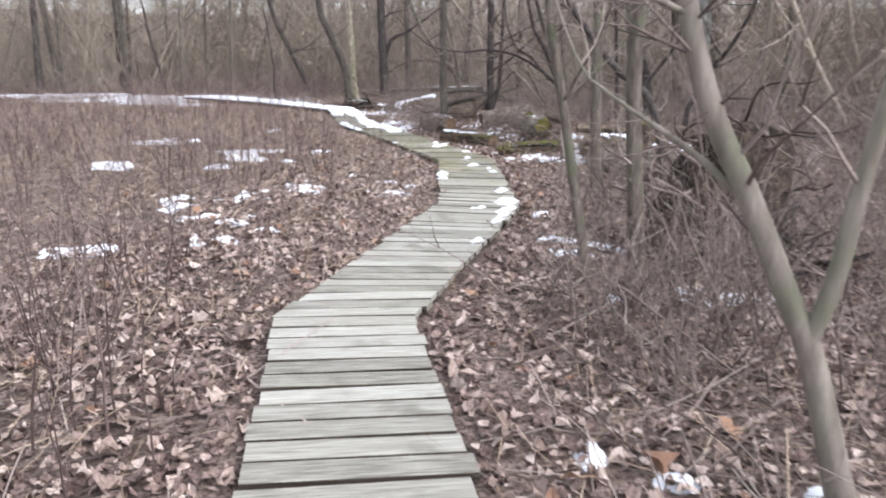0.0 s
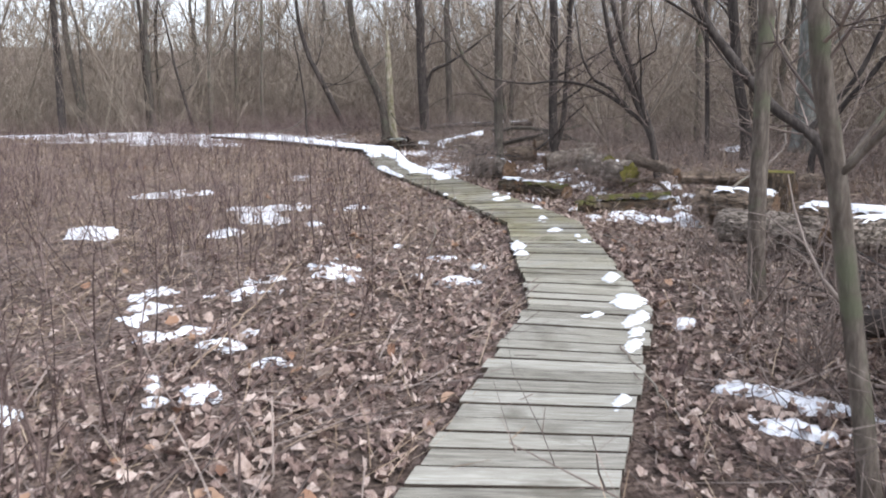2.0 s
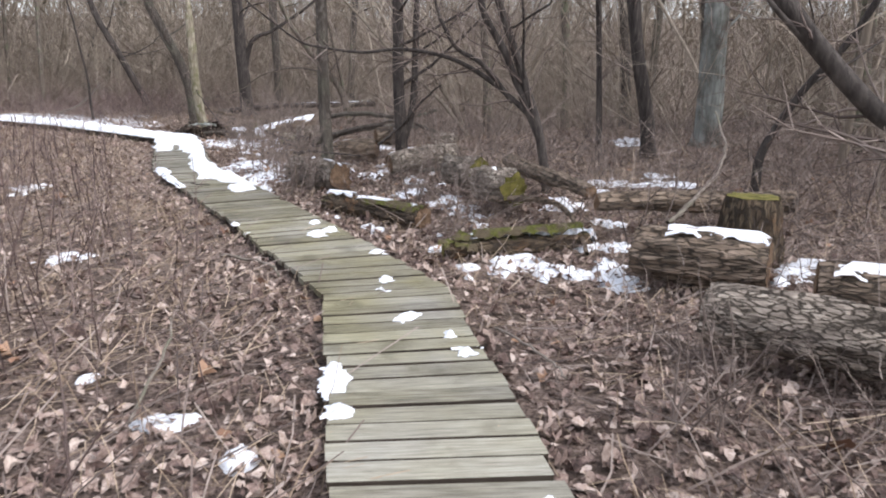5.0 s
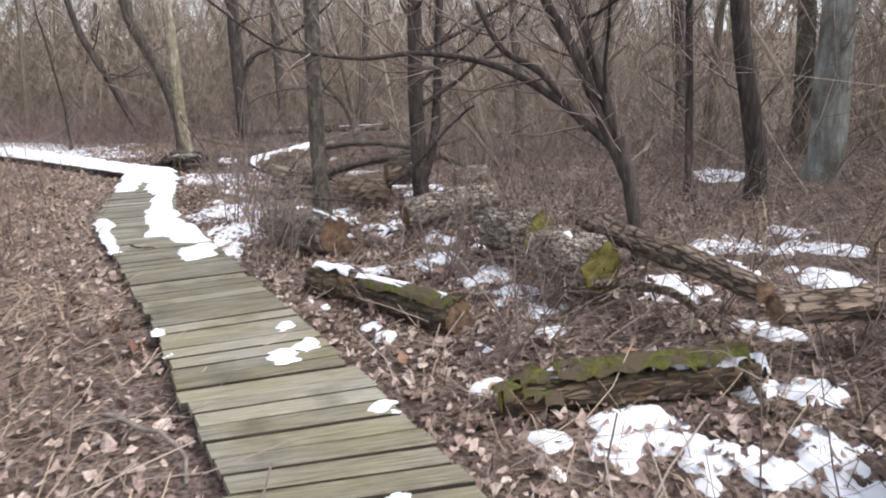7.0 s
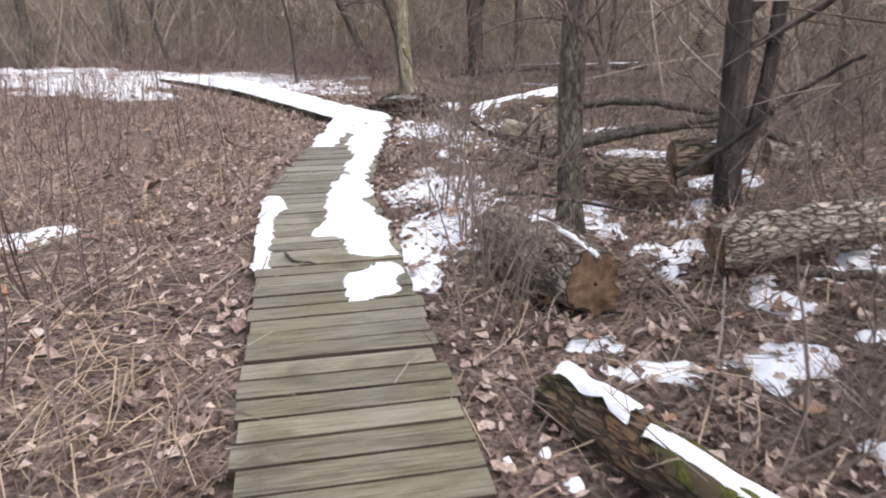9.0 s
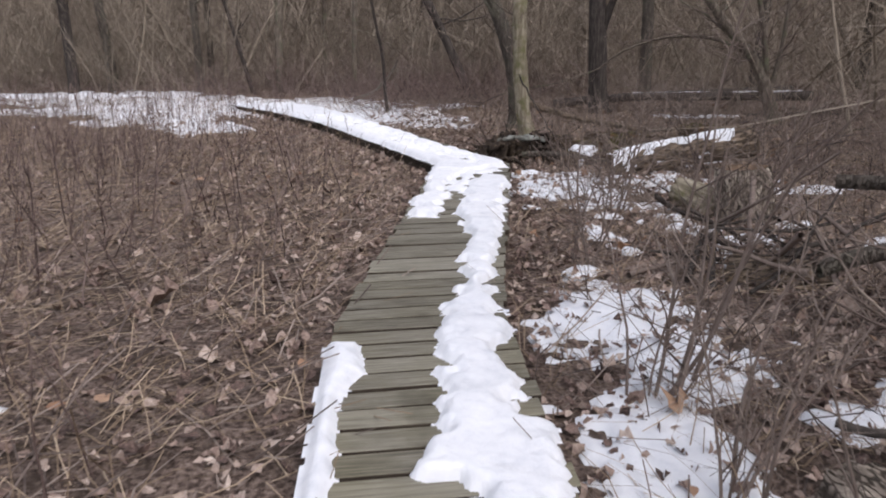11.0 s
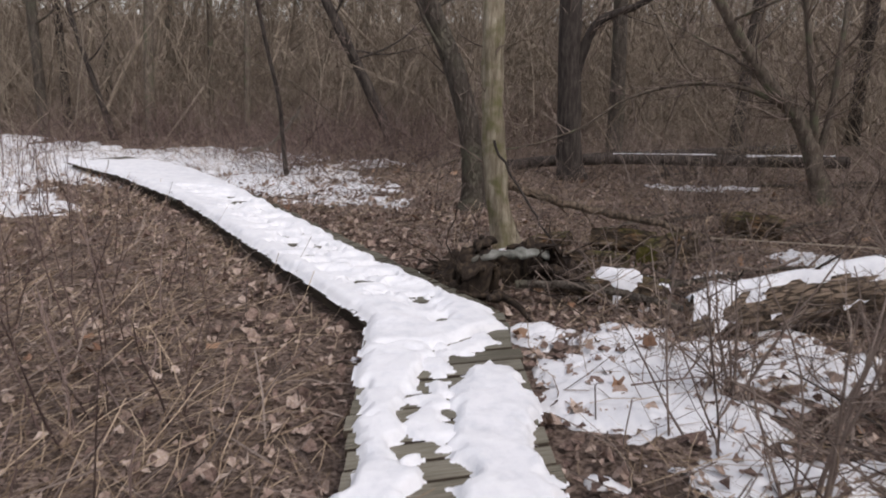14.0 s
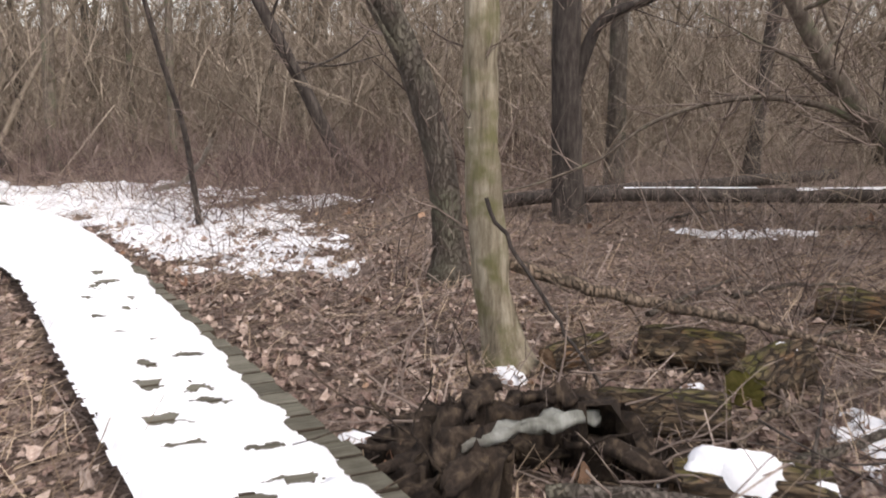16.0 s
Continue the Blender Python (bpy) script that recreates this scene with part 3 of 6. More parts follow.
tree("dead_tree", [([(7.56, 24.72, -0.16), (7.47, 24.76, 0.2), (7.42, 24.78, 0.47), (7.37, 24.8, 1.09), (7.34, 24.81, 1.67), (7.33, 24.81, 2.04), (7.32, 24.83, 2.5)], 0.125, 0.095)],
     M_DEADWOOD, "barkless dead tree with mossy yellow-green wood", 8, 0.7, 3.6, 12, 1.7, 0, lumps=0.25)
tree("tree", [([(7.78, 26.7, -0.05), (7.77, 26.72, 0.15), (7.69, 26.75, 0.87), (7.5, 26.78, 1.58), (7.2, 26.83, 2.25), (6.85, 26.9, 3.0)], 0.14, 0.115)],
     M_BARK, "leaning tree with ridged grey bark", 30, 1.0, 7, 13, 1.5)
tree("tree", [([(9.95, 28.7, 0.0), (9.9, 28.73, 0.34), (9.83, 28.76, 1.42), (9.78, 28.78, 2.56), (9.75, 28.8, 3.6)], 0.2, 0.16),
              ([(9.86, 28.75, 1.35), (10.02, 28.66, 2.06), (10.2, 28.57, 2.38), (10.59, 28.34, 2.56)], 0.09, 0.05)],
     M_BARK_DARK, "large dark tree with a low side limb", 30, 1.2, 9, 14, 1.35)
tree("tree", [([(5.6, 29.6, -0.1), (5.55, 29.5, 0.5), (5.5, 29.2, 1.1), (5.35, 28.8, 1.8), (5.2, 28.5, 2.6)], 0.035, 0.025)],
     M_BARK_DARK, "slender leaning sapling at the brush edge", 16, 0.7, 4.2, 15, 1.2, 2)
tree("tree", [([(1.9, 36.4, 0.0), (1.7, 36.2, 0.9), (1.4, 36.0, 2.2)], 0.07, 0.05)],
     M_BARK_DARK, "slender dark tree at the brush edge", 22, 0.9, 6.5, 16, 1.2)

def bare_shrub(x, y, height, stems, seed, label):
    """A multi-stemmed bare shrub, each stem a part."""
    rng = np.random.default_rng(seed)
    ob = new("shrub")
    ob.location = (x, y, gz(x, y) - 0.02)
    for _ in range(stems):
        bag = Bag()
        h = height * rng.uniform(0.6, 1.15)
        p = bend(rng, (rng.normal(0, 0.07), rng.normal(0, 0.07), 0), (rng.normal(0, 0.22), rng.normal(0, 0.22), 1), h, 9, 0.07, 0.0)
        r = rng.uniform(0.005, 0.011)
        bag.add(*tube(p, np.linspace(r, r * 0.3, 10), 5))
        sprout(bag, rng, p, r * 1.6, 9, 0.4 * height / 1.2, 3, 0.12)
        part("stem", bag.mesh("stem", M_TWIG), ob)
    return tagged(ob, label, "shrub", "bare shrubs beside the walk")


for k, (x, y, h, n) in enumerate(((6.05, 15.0, 1.3, 9), (5.98, 14.55, 0.9, 7), (6.25, 16.6, 1.6, 8), (6.15, 15.9, 1.1, 7), (6.5, 18.6, 1.3, 6), (7.3, 20.3, 1.2, 7), (7.6, 21.2, 1.0, 7), (8.3, 20.8, 1.2, 6), (6.75, 13.0, 0.9, 6),
                                  (6.4, 11.6, 0.8, 5), (5.2, 7.9, 0.8, 6), (4.3, 6.2, 0.9, 7), (3.9, 5.4, 0.9, 7), (2.6, 3.3, 0.8, 6), (2.4, 2.5, 0.8, 6), (3.0, 2.9, 1.1, 8), (3.4, 3.4, 1.2, 8), (4.2, 4.6, 1.4, 9), (4.9, 5.4, 1.5, 9), (6.6, 6.2, 1.6, 9))):
    bare_shrub(x, y, h, n, 900 + k, "bare brown shrub of thin upright stems beside the walk" if h < 1.25 else "tall bare shrub with tangled grey-brown stems")

# trees standing at the edge of the wood
for k in range(25):
    rr = np.random.default_rng(700 + k)
    if k < 16:
        x, y = rr.uniform(-9, 16), rr.uniform(36, 45)
    else:
        x, y = rr.uniform(11, 19), rr.uniform(9, 34)
        y = max(y, 0.5 * x + 2)
    g = gz(x, y)
    lean, way, r = rr.normal(0, 0.22), rr.uniform(0, 6.3), rr.uniform(0.06, 0.17)
    tree("tree", [([(x, y, g - 0.05), (x + 0.4 * lean * math.cos(way), y + 0.4 * lean * math.sin(way), g + 1.2), (x + lean * 1.6 * math.cos(way), y + lean * 1.6 * math.sin(way), g + 2.8), (x + lean * 2.6 * math.cos(way), y + lean * 2.6 * math.sin(way), g + 4.2)], r, r * 0.75)],
         (M_BARK, M_BARK_DARK, M_BARK_BROWN)[k % 3], ("bare grey-barked tree at the wood's edge", "bare dark-barked tree at the wood's edge", "bare brown-barked tree at the wood's edge")[k % 3], 14, 1.2, 9, 730 + k, 1.3, 4, 2)

# ---------------------------------------------------------------- the logs
log("log", (5.92, 13.65, 0.0), (6.28, 12.1, 0.05), 0.1, 0.125, M_LOG_MOSS, M_CUT, "thin mossy log lying beside the boardwalk", seed=2, sag=0.03, ridges=0.16)
log("log", (6.45, 14.4, 0.16), (6.3, 15.6, 0.14), 0.185, 0.18, M_LOG, M_CUT, "thick bark-covered log with a brown sawn end", seed=3)
log("log", (7.13, 11.72, 0.34), (7.12, 12.3, 0.34), 0.195, 0.185, M_LOG, M_CUT_MOSS, "short log round with a yellow-green mossy end", seed=4)
log("log", (7.3, 12.58, 0.4), (7.27, 13.15, 0.37), 0.175, 0.165, M_LOG, M_CUT_MOSS, "short log round with a yellow-green mossy end", seed=5)
log("fallen_tree", (6.98, 10.48, 0.5), (7.85, 12.75, 0.48), 0.06, 0.09, M_LOG_BROWN, M_CUT, "fallen brown trunk with a splintered pale end", "fallen tree", 6, 0.03)
log("fallen_tree", (6.98, 10.42, 0.43), (8.95, 9.85, 0.36), 0.075, 0.105, M_LOG_BROWN, M_CUT, "long fallen brown trunk partly stripped of bark", "fallen tree", 16, 0.03)
log("stump", (7.52, 9.3, 0.05), (7.52, 9.3, 0.6), 0.24, 0.2, M_LOG_MOSS, M_CUT_MOSS, "upright sawn stump with green algae", "stump", 7)
log("log", (6.58, 9.58, 0.24), (7.0, 8.78, 0.26), 0.19, 0.2, M_LOG_BROWN, M_CUT, "thick brown log with a weathered sawn end", seed=8)
log("log", (5.95, 8.45, 0.2), (6.32, 7.5, 0.22), 0.175, 0.18, M_LOG, M_CUT, "thick log with deeply furrowed grey bark", seed=9)
log("log", (6.25, 7.28, 0.25), (7.05, 7.2, 0.28), 0.16, 0.17, M_LOG, M_CUT, "thick log with deeply furrowed grey bark", seed=17)
log("log", (6.75, 8.3, 0.28), (7.35, 7.45, 0.28), 0.14, 0.14, M_LOG_BROWN, M_CUT, "brown log in a heap of cut wood", seed=18)
log("log", (7.2, 14.5, 0.28), (8.2, 14.4, 0.42), 0.14, 0.13, M_LOG, M_CUT, "thick log with deeply furrowed grey bark", seed=10)
log("log", (7.75, 15.95, 0.5), (8.2, 15.85, 0.52), 0.14, 0.135, M_LOG_BROWN, M_CUT, "short brown block of cut wood", seed=19)
log("log", (7.35, 16.3, 0.3), (7.75, 15.9, 0.32), 0.16, 0.16, M_LOG_BROWN, M_CUT, "short dark block of cut wood", seed=20)
log("log", (9.3, 16.9, 0.25), (9.75, 16.7, 0.26), 0.19, 0.18, M_LOG, M_CUT, "short block of cut wood", seed=21)
log("log", (5.83, 11.03, 0.0), (7.0, 10.5, 0.06), 0.085, 0.1, M_LOG_MOSS, M_CUT_MOSS, "half-buried log thick with bright green moss", seed=22, sag=0.02, ridges=0.16)
log("log", (7.95, 22.2, 0.0), (9.5, 21.85, 0.34), 0.12, 0.17, M_LOG_BROWN, M_CUT, "snow-topped log sloping down through brush", seed=11)
log("log", (8.35, 24.55, 0.0), (8.85, 24.2, 0.02), 0.11, 0.12, M_LOG_MOSS, M_CUT, "short rotting log with orange-brown heartwood", seed=23, ridges=0.16)
log("log", (8.5, 23.75, 0.0), (9.05, 23.98, 0.05), 0.14, 0.13, M_LOG_MOSS, M_CUT_MOSS, "short rotting log mottled with lichen", seed=24, ridges=0.16)
log("log", (9.95, 24.8, 0.06), (10.4, 24.4, 0.06), 0.14, 0.14, M_LOG_MOSS, M_CUT, "short mossy log on the leaf litter", seed=25, ridges=0.16)
log("log", (7.65, 23.8, 0.0), (8.2, 23.5, 0.0), 0.11, 0.12, M_LOG_MOSS, M_CUT, "split rotting log beside the hollow stump", seed=26, ridges=0.16)
log("log", (7.62, 23.1, -0.04), (8.15, 22.8, -0.04), 0.13, 0.13, M_LOG_MOSS, M_CUT, "mossy log half covered by snow", seed=27, ridges=0.16)
log("log", (7.7, 24.5, -0.02), (8.15, 24.65, 0.0), 0.09, 0.08, M_LOG_MOSS, M_CUT, "thin broken mossy log", seed=28, ridges=0.16)
log("log", (7.9, 20.35, 0.1), (8.2, 19.9, -0.02), 0.12, 0.13, M_DEADWOOD, M_CUT, "pale split stub of dead wood", seed=29)


def branch(points, r0, r1, label, mat=None, twigs=3, seed=1, name="fallen_branch", side=0.35):
    """A dead branch lying in the brush."""
    rng = np.random.default_rng(seed)
    p = smooth_path(points, 5 * len(points)) + rng.normal(0, 0.006, (5 * len(points), 3))
    o = p[0].copy()
    ob = new(name)
    ob.location = o
    bag = Bag()
    bag.add(*tube(p - o, np.linspace(r0, r1, len(p)), 8 if r0 > 0.015 else 5))
    part("stem", bag.mesh("stem", mat or M_BARK_SMOOTH), ob)
    for _ in range(twigs):
        tb = Bag()
        sprout(tb, rng, p - o, r0 * 0.8, 1, side, 2, 0.15, rise=-0.02)
        part("twig", tb.mesh("twig", mat or M_BARK_SMOOTH), ob)
    return tagged(ob, label, "branch", "dead branches on the ground")


branch([(6.9, 11.85, 0.24), (7.19, 11.6, 0.26), (7.3, 11.3, 0.25), (7.22, 11.0, 0.2), (6.98, 10.6, 0.14), (6.7, 10.2, 0.05)], 0.035, 0.02, "curved brown dead branch among snow patches", M_LOG_BROWN, 3, 1)
branch([(7.35, 24.85, 0.6), (7.8, 24.75, 0.42), (8.3, 24.5, 0.3), (8.9, 24.2, 0.2), (9.5, 24.0, 0.05)], 0.05, 0.022, "long brown dead limb leaning on the dead tree", M_LOG_BROWN, 5, 2)
branch([(7.3, 24.6, 0.95), (7.5, 24.4, 0.55), (7.7, 24.2, 0.2), (7.85, 23.95, -0.1)], 0.014, 0.009, "thin dark stem leaning on the dead tree", M_BARK_DARK, 2, 3)
branch([(8.0, 23.2, 0.02), (8.3, 23.36, 0.06), (8.8, 23.45, 0.08), (9.4, 23.6, 0.12)], 0.022, 0.014, "reddish-brown stick beside snow", M_LOG_BROWN, 3, 4)
branch([(7.05, 23.1, 0.02), (7.5, 22.85, 0.06), (7.95, 22.5, 0.02), (8.1, 22.35, 0.0)], 0.032, 0.02, "bare grey dead branch beside the boardwalk corner", M_BARK, 3, 5)
branch([(4.2, 11.95, -0.03), (4.43, 11.43, -0.02), (4.4, 11.1, -0.04)], 0.014, 0.01, "short stick beside the boardwalk edge", M_BARK_SMOOTH, 1, 6)
branch([(3.0, 9.15, -0.02), (3.33, 9.86, 0.06), (3.4, 10.1, 0.1)], 0.009, 0.006, "pale dead stem lying on leaves", M_BARK_SMOOTH, 2, 7)
branch([(5.1, 9.3, 0.0), (5.0, 8.75, 0.02), (4.95, 8.5, 0.0)], 0.009, 0.006, "thin stick beside the boardwalk", M_BARK_SMOOTH, 1, 8)
branch([(2.7, 4.05, 0.0), (3.0, 4.12, 0.03), (3.3, 4.1, 0.02)], 0.012, 0.008, "pale stick in brush", M_BARK_SMOOTH, 2, 9)
branch([(2.4, 3.5, 0.0), (2.75, 3.48, 0.03), (3.15, 3.45, 0.02)], 0.012, 0.008, "pale stick in brush", M_BARK_SMOOTH, 2, 10)
branch([(4.9, 15.68, 0.02), (4.95, 15.54, 0.022), (5.07, 15.46, 0.02)], 0.009, 0.006, "small curved stick lying on the planks", M_BARK_DARK, 0, 11)
branch([(6.35, 15.75, 0.34), (6.6, 15.5, 0.37), (7.05, 15.1, 0.33)], 0.016, 0.01, "dark stick across the sawn log", M_BARK_DARK, 3, 12)
branch([(7.5, 14.3, 0.2), (7.75, 14.0, 0.24), (8.1, 13.7, 0.28)], 0.03, 0.025, "short grey branch beside the logs", M_BARK, 1, 13)
branch([(3.13, 6.11, 0.03), (3.05, 5.7, -0.02), (2.96, 5.38, -0.06), (2.9, 5.1, -0.08)], 0.008, 0.006, "thin pale stem leaning over the plank edge", M_BARK_SMOOTH, 1, 14)
branch([(0.7, 6.7, 0.0), (1.05, 7.25, 0.12), (1.45, 7.85, 0.3)], 0.006, 0.004, "long pale grass stem in the meadow", M_STRAW, 1, 15)
branch([(7.55, 17.6, 0.7), (8.1, 17.15, 0.78), (8.6, 16.7, 0.7), (9.1, 16.3, 0.5)], 0.04, 0.03, "grey branch in a heap of dead wood", M_BARK, 3, 16)
branch([(7.4, 16.9, 0.45), (7.9, 16.6, 0.6), (8.5, 16.5, 0.72), (9.2, 16.5, 0.85)], 0.04, 0.025, "grey branch in a heap of dead wood", M_BARK, 3, 17)
branch([(7.3, 17.3, 0.3), (8.0, 17.2, 0.5), (8.8, 17.2, 0.55), (9.4, 17.5, 0.5)], 0.05, 0.035, "grey branch in a heap of dead wood", M_BARK, 3, 18)
branch([(7.7, 15.75, 0.4), (7.95, 15.5, 0.7), (8.0, 15.07, 1.02), (8.05, 14.6, 1.3)], 0.022, 0.012, "dark crooked branch propped on the logs", M_BARK_DARK, 4, 19)
branch([(7.3, 9.9, 0.3), (8.0, 10.1, 0.55), (8.9, 10.6, 0.75), (9.6, 11.3, 1.1)], 0.02, 0.01, "thin arching dead branch behind the stump", M_BARK_SMOOTH, 6, 20, side=0.6)
branch([(10.0, 28.9, 0.25), (10.9, 28.2, 0.35), (12.0, 27.6, 0.4), (13.5, 27.0, 0.45)], 0.075, 0.09, "long dark fallen trunk on the wood floor", M_BARK_DARK, 5, 21, "fallen_tree", 0.8)
branch([(9.2, 29.6, 0.1), (10.6, 29.2, 0.25), (12.4, 29.0, 0.35), (14.5, 29.3, 0.4)], 0.095, 0.08, "long dark fallen trunk on the wood floor", M_BARK_DARK, 5, 22, "fallen_tree", 0.8)
branch([(4.9, 32.3, 0.0), (5.4, 30.9, 0.3), (5.7, 29.8, 0.75), (5.8, 29.2, 1.0)], 0.04, 0.02, "bent pale dead sapling over the snow", M_BARK_SMOOTH, 8, 23, side=0.7)
for k in range(9):
    rr = np.random.default_rng(500 + k)
    x0, y0 = rr.uniform(8.2, 13), rr.uniform(23, 29)
    a, ln = rr.uniform(-0.6, 0.6), rr.uniform(0.7, 2.0)
    branch([(x0, y0, gz(x0, y0) + 0.03), (x0 + ln * 0.5 * math.cos(a), y0 + ln * 0.5 * math.sin(a), gz(x0, y0) + 0.09), (x0 + ln * math.cos(a), y0 + ln * math.sin(a), gz(x0 + ln * math.cos(a), y0 + ln * math.sin(a)) + 0.04)],
           0.012 + 0.02 * rr.random(), 0.01, "dead branch lying on the leaf litter", M_BARK, 3, 60 + k)


def brush_pile(x, y, wide, high, count, seed, label, thick=0.024, dark=0.6):
    """A heap of dead sticks, each a part."""
    rng = np.random.default_rng(seed)
    ob = new("brush_pile")
    ob.location = (x, y, gz(x, y))
    for _ in range(count):
        a = rng.uniform(0, 6.3)
        c = np.array([rng.normal(0, wide * 0.35), rng.normal(0, wide * 0.35), 0])
        c[2] = max(0.02, high * (1 - np.hypot(c[0], c[1]) / wide) * rng.uniform(0.1, 1.0))
        c[2] += gz(x + c[0], y + c[1]) - gz(x, y)
        ln = rng.uniform(0.5, 1.5)
        d = np.array([math.cos(a), math.sin(a), rng.normal(0, 0.35)])
        p = bend(rng, c - d * ln / 2, d, ln, 6, 0.12, 0.0)
        p[:, 2] = np.maximum(p[:, 2], 0.01)
        r = rng.uniform(0.25, 1.0) * thick
        bag = Bag()
        bag.add(*tube(p, np.linspace(r, r * 0.5, 7), 5))
        sprout(bag, rng, p, r, 2, 0.3, 1, 0.2, rise=0.0)
        part("stick", bag.mesh("stick", M_BARK_DARK if rng.random() < dark else M_TWIG), ob)
    return tagged(ob, label, "brush pile", "heaps of dead sticks")


brush_pile(4.35, 4.1, 0.8, 0.6, 50, 1, "dark tangled heap of dead sticks and roots")
brush_pile(5.6, 6.3, 0.7, 0.45, 34, 2, "low heap of dead brown sticks")
brush_pile(8.6, 22.6, 0.9, 0.25, 34, 7, "low tangle of dead sticks beside snowy logs", 0.014, 0.4)
brush_pile(7.7, 20.6, 0.8, 0.25, 26, 8, "low tangle of dead sticks in melting snow", 0.012, 0.3)
brush_pile(7.6, 18.2, 0.8, 0.5, 30, 3, "heap of dead grey branches")
log("stump", (8.28, 19.75, -0.18), (8.24, 19.78, 0.4), 0.25, 0.22, M_LOG, M_CUT, "upright bark-covered stump in brush", "stump", 41)
log("log", (7.3, 18.15, 0.0), (7.75, 17.75, 0.05), 0.14, 0.13, M_LOG_BROWN, M_ROT, "hollow dark log lying in snow", seed=42)
log("log", (4.6, 5.75, 0.1), (5.6, 5.35, 0.16), 0.09, 0.1, M_BARK_DARK, M_CUT, "dark wet log in the brush", seed=43)


def rotten_stump():
    """The hollow root plate beside the corner of the walk: a jagged shell, a pale broken slab over a dark hollow."""
    rng = np.random.default_rng(5)
    ob = new("rotten_stump")
    ob.location = (7.1, 23.42, -0.16)
    ob.scale = (1.15, 1.05, 1.0)
    n, rings = 40, 7
    a = np.linspace(radians(-25), radians(235), n)
    bag = Bag()
    v = []
    jag = 0.3 + 0.1 * np.array([vnoise(np.array([k * 0.45]), np.array([3.0]), 8)[0] for k in range(n)]) + 0.05 * rng.random(n)
    for k in range(rings):
        f = k / (rings - 1)
        r = 0.46 - 0.16 * f + 0.05 * np.array([vnoise(np.array([j * 0.8]), np.array([f * 3]), 4)[0] for j in range(n)])
        v.append(np.stack([r * np.cos(a), r * np.sin(a), jag * f], -1))
    for k in range(rings):
        f = 1 - k / (rings - 1)
        r = 0.22 - 0.02 * f + 0.03 * np.array([vnoise(np.array([j * 0.9]), np.array([f * 3]), 6)[0] for j in range(n)])
        v.append(np.stack([r * np.cos(a), r * np.sin(a), jag * f * 0.97], -1))
    m = 2 * rings
    i, j = np.meshgrid(np.arange(m - 1), np.arange(n - 1), indexing="ij")
    bag.add(np.concatenate(v), np.stack([i * n + j, i * n + j + 1, (i + 1) * n + j + 1, (i + 1) * n + j], -1).reshape(-1, 4))
    part("shell", bag.mesh("shell", M_ROT), ob, "dark crumbling shell of rotten wood")
    for k, (x, y, z, turn, ln) in enumerate(((-0.02, -0.12, 0.34, 12, 0.6), (-0.12, 0.2, 0.36, 60, 0.45), (0.22, 0.1, 0.33, -30, 0.4), (-0.32, 0.0, 0.24, 80, 0.4), (0.3, -0.2, 0.2, -60, 0.5), (-0.25, -0.2, 0.26, 35, 0.4))):
        sb = Bag()
        s, w = np.meshgrid(np.linspace(-0.5, 0.5, 16), np.linspace(-1, 1, 6), indexing="ij")
        width = (0.026 + 0.012 * (k > 0)) * (1 + 0.9 * vnoise(s * 9, w * 0 + k, 21)) * (1 - (2 * s) ** 4 * 0.7)
        px, py = s * ln, w * width
        top = z + 0.05 * np.cos(s * 3) + 0.05 * fbm(s * 9, w * 2.5 + k, 22)
        c, n2 = math.cos(radians(turn)), math.sin(radians(turn))
        up = np.stack([x + px * c - py * n2, y + px * n2 + py * c, top], -1).reshape(-1, 3)
        low = up - np.array([0, 0, 0.03])
        ii, jj = np.meshgrid(np.arange(15), np.arange(5), indexing="ij")
        q = np.stack([ii * 6 + jj, (ii + 1) * 6 + jj, (ii + 1) * 6 + jj + 1, ii * 6 + jj + 1], -1).reshape(-1, 4)
        edge = [[i * 6, i * 6 + 96, (i + 1) * 6 + 96, (i + 1) * 6] for i in range(15)] + [[i * 6 + 5, (i + 1) * 6 + 5, (i + 1) * 6 + 101, i * 6 + 101] for i in range(15)]
        sb.add(np.concatenate([up, low]), np.concatenate([q, q[:, ::-1] + 96, np.array(edge)]))
        part("slab", sb.mesh("slab", M_BARK_PALE if k < 1 else M_ROT), ob, "pale broken slab of wood" if k < 1 else "dark rotten slab of wood")
    for k in range(26):
        ang = rng.uniform(-0.9, 4.4)
        rb = Bag()
        q = bend(rng, (0.4 * math.cos(ang), 0.4 * math.sin(ang), 0.12), (math.cos(ang), math.sin(ang), -0.1), rng.uniform(0.25, 0.6), 6, 0.25, -0.08)
        rb.add(*tube(q, np.linspace(rng.uniform(0.02, 0.05), 0.01, 7), 7))
        part("root", rb.mesh("root", M_ROT), ob)
    for k, (x, y, w, h) in enumerate(((-0.36, 0.02, 0.2, 0.2), (-0.22, 0.3, 0.26, 0.24), (0.12, 0.34, 0.26, 0.22), (0.42, 0.16, 0.24, 0.2), (0.55, -0.12, 0.18, 0.14))):
        th, ph = np.meshgrid(np.linspace(0, 2 * np.pi, 25)[:-1], np.linspace(0.05, 1.75, 10), indexing="ij")
        rr = 1 + 0.6 * fbm(np.cos(th) * 5 + 7 * k, np.sin(th) * 5 + ph * 5, 60 + k, 4)
        v = np.stack([x + w * rr * np.sin(ph) * np.cos(th), y + w * rr * np.sin(ph) * np.sin(th), h * rr * np.cos(ph)], -1).reshape(-1, 3)
        i, j = np.meshgrid(np.arange(24), np.arange(9), indexing="ij")
        eb = Bag()
        eb.add(v, np.stack([i * 10 + j, i * 10 + j + 1, (i + 1) % 24 * 10 + j + 1, (i + 1) % 24 * 10 + j], -1).reshape(-1, 4))
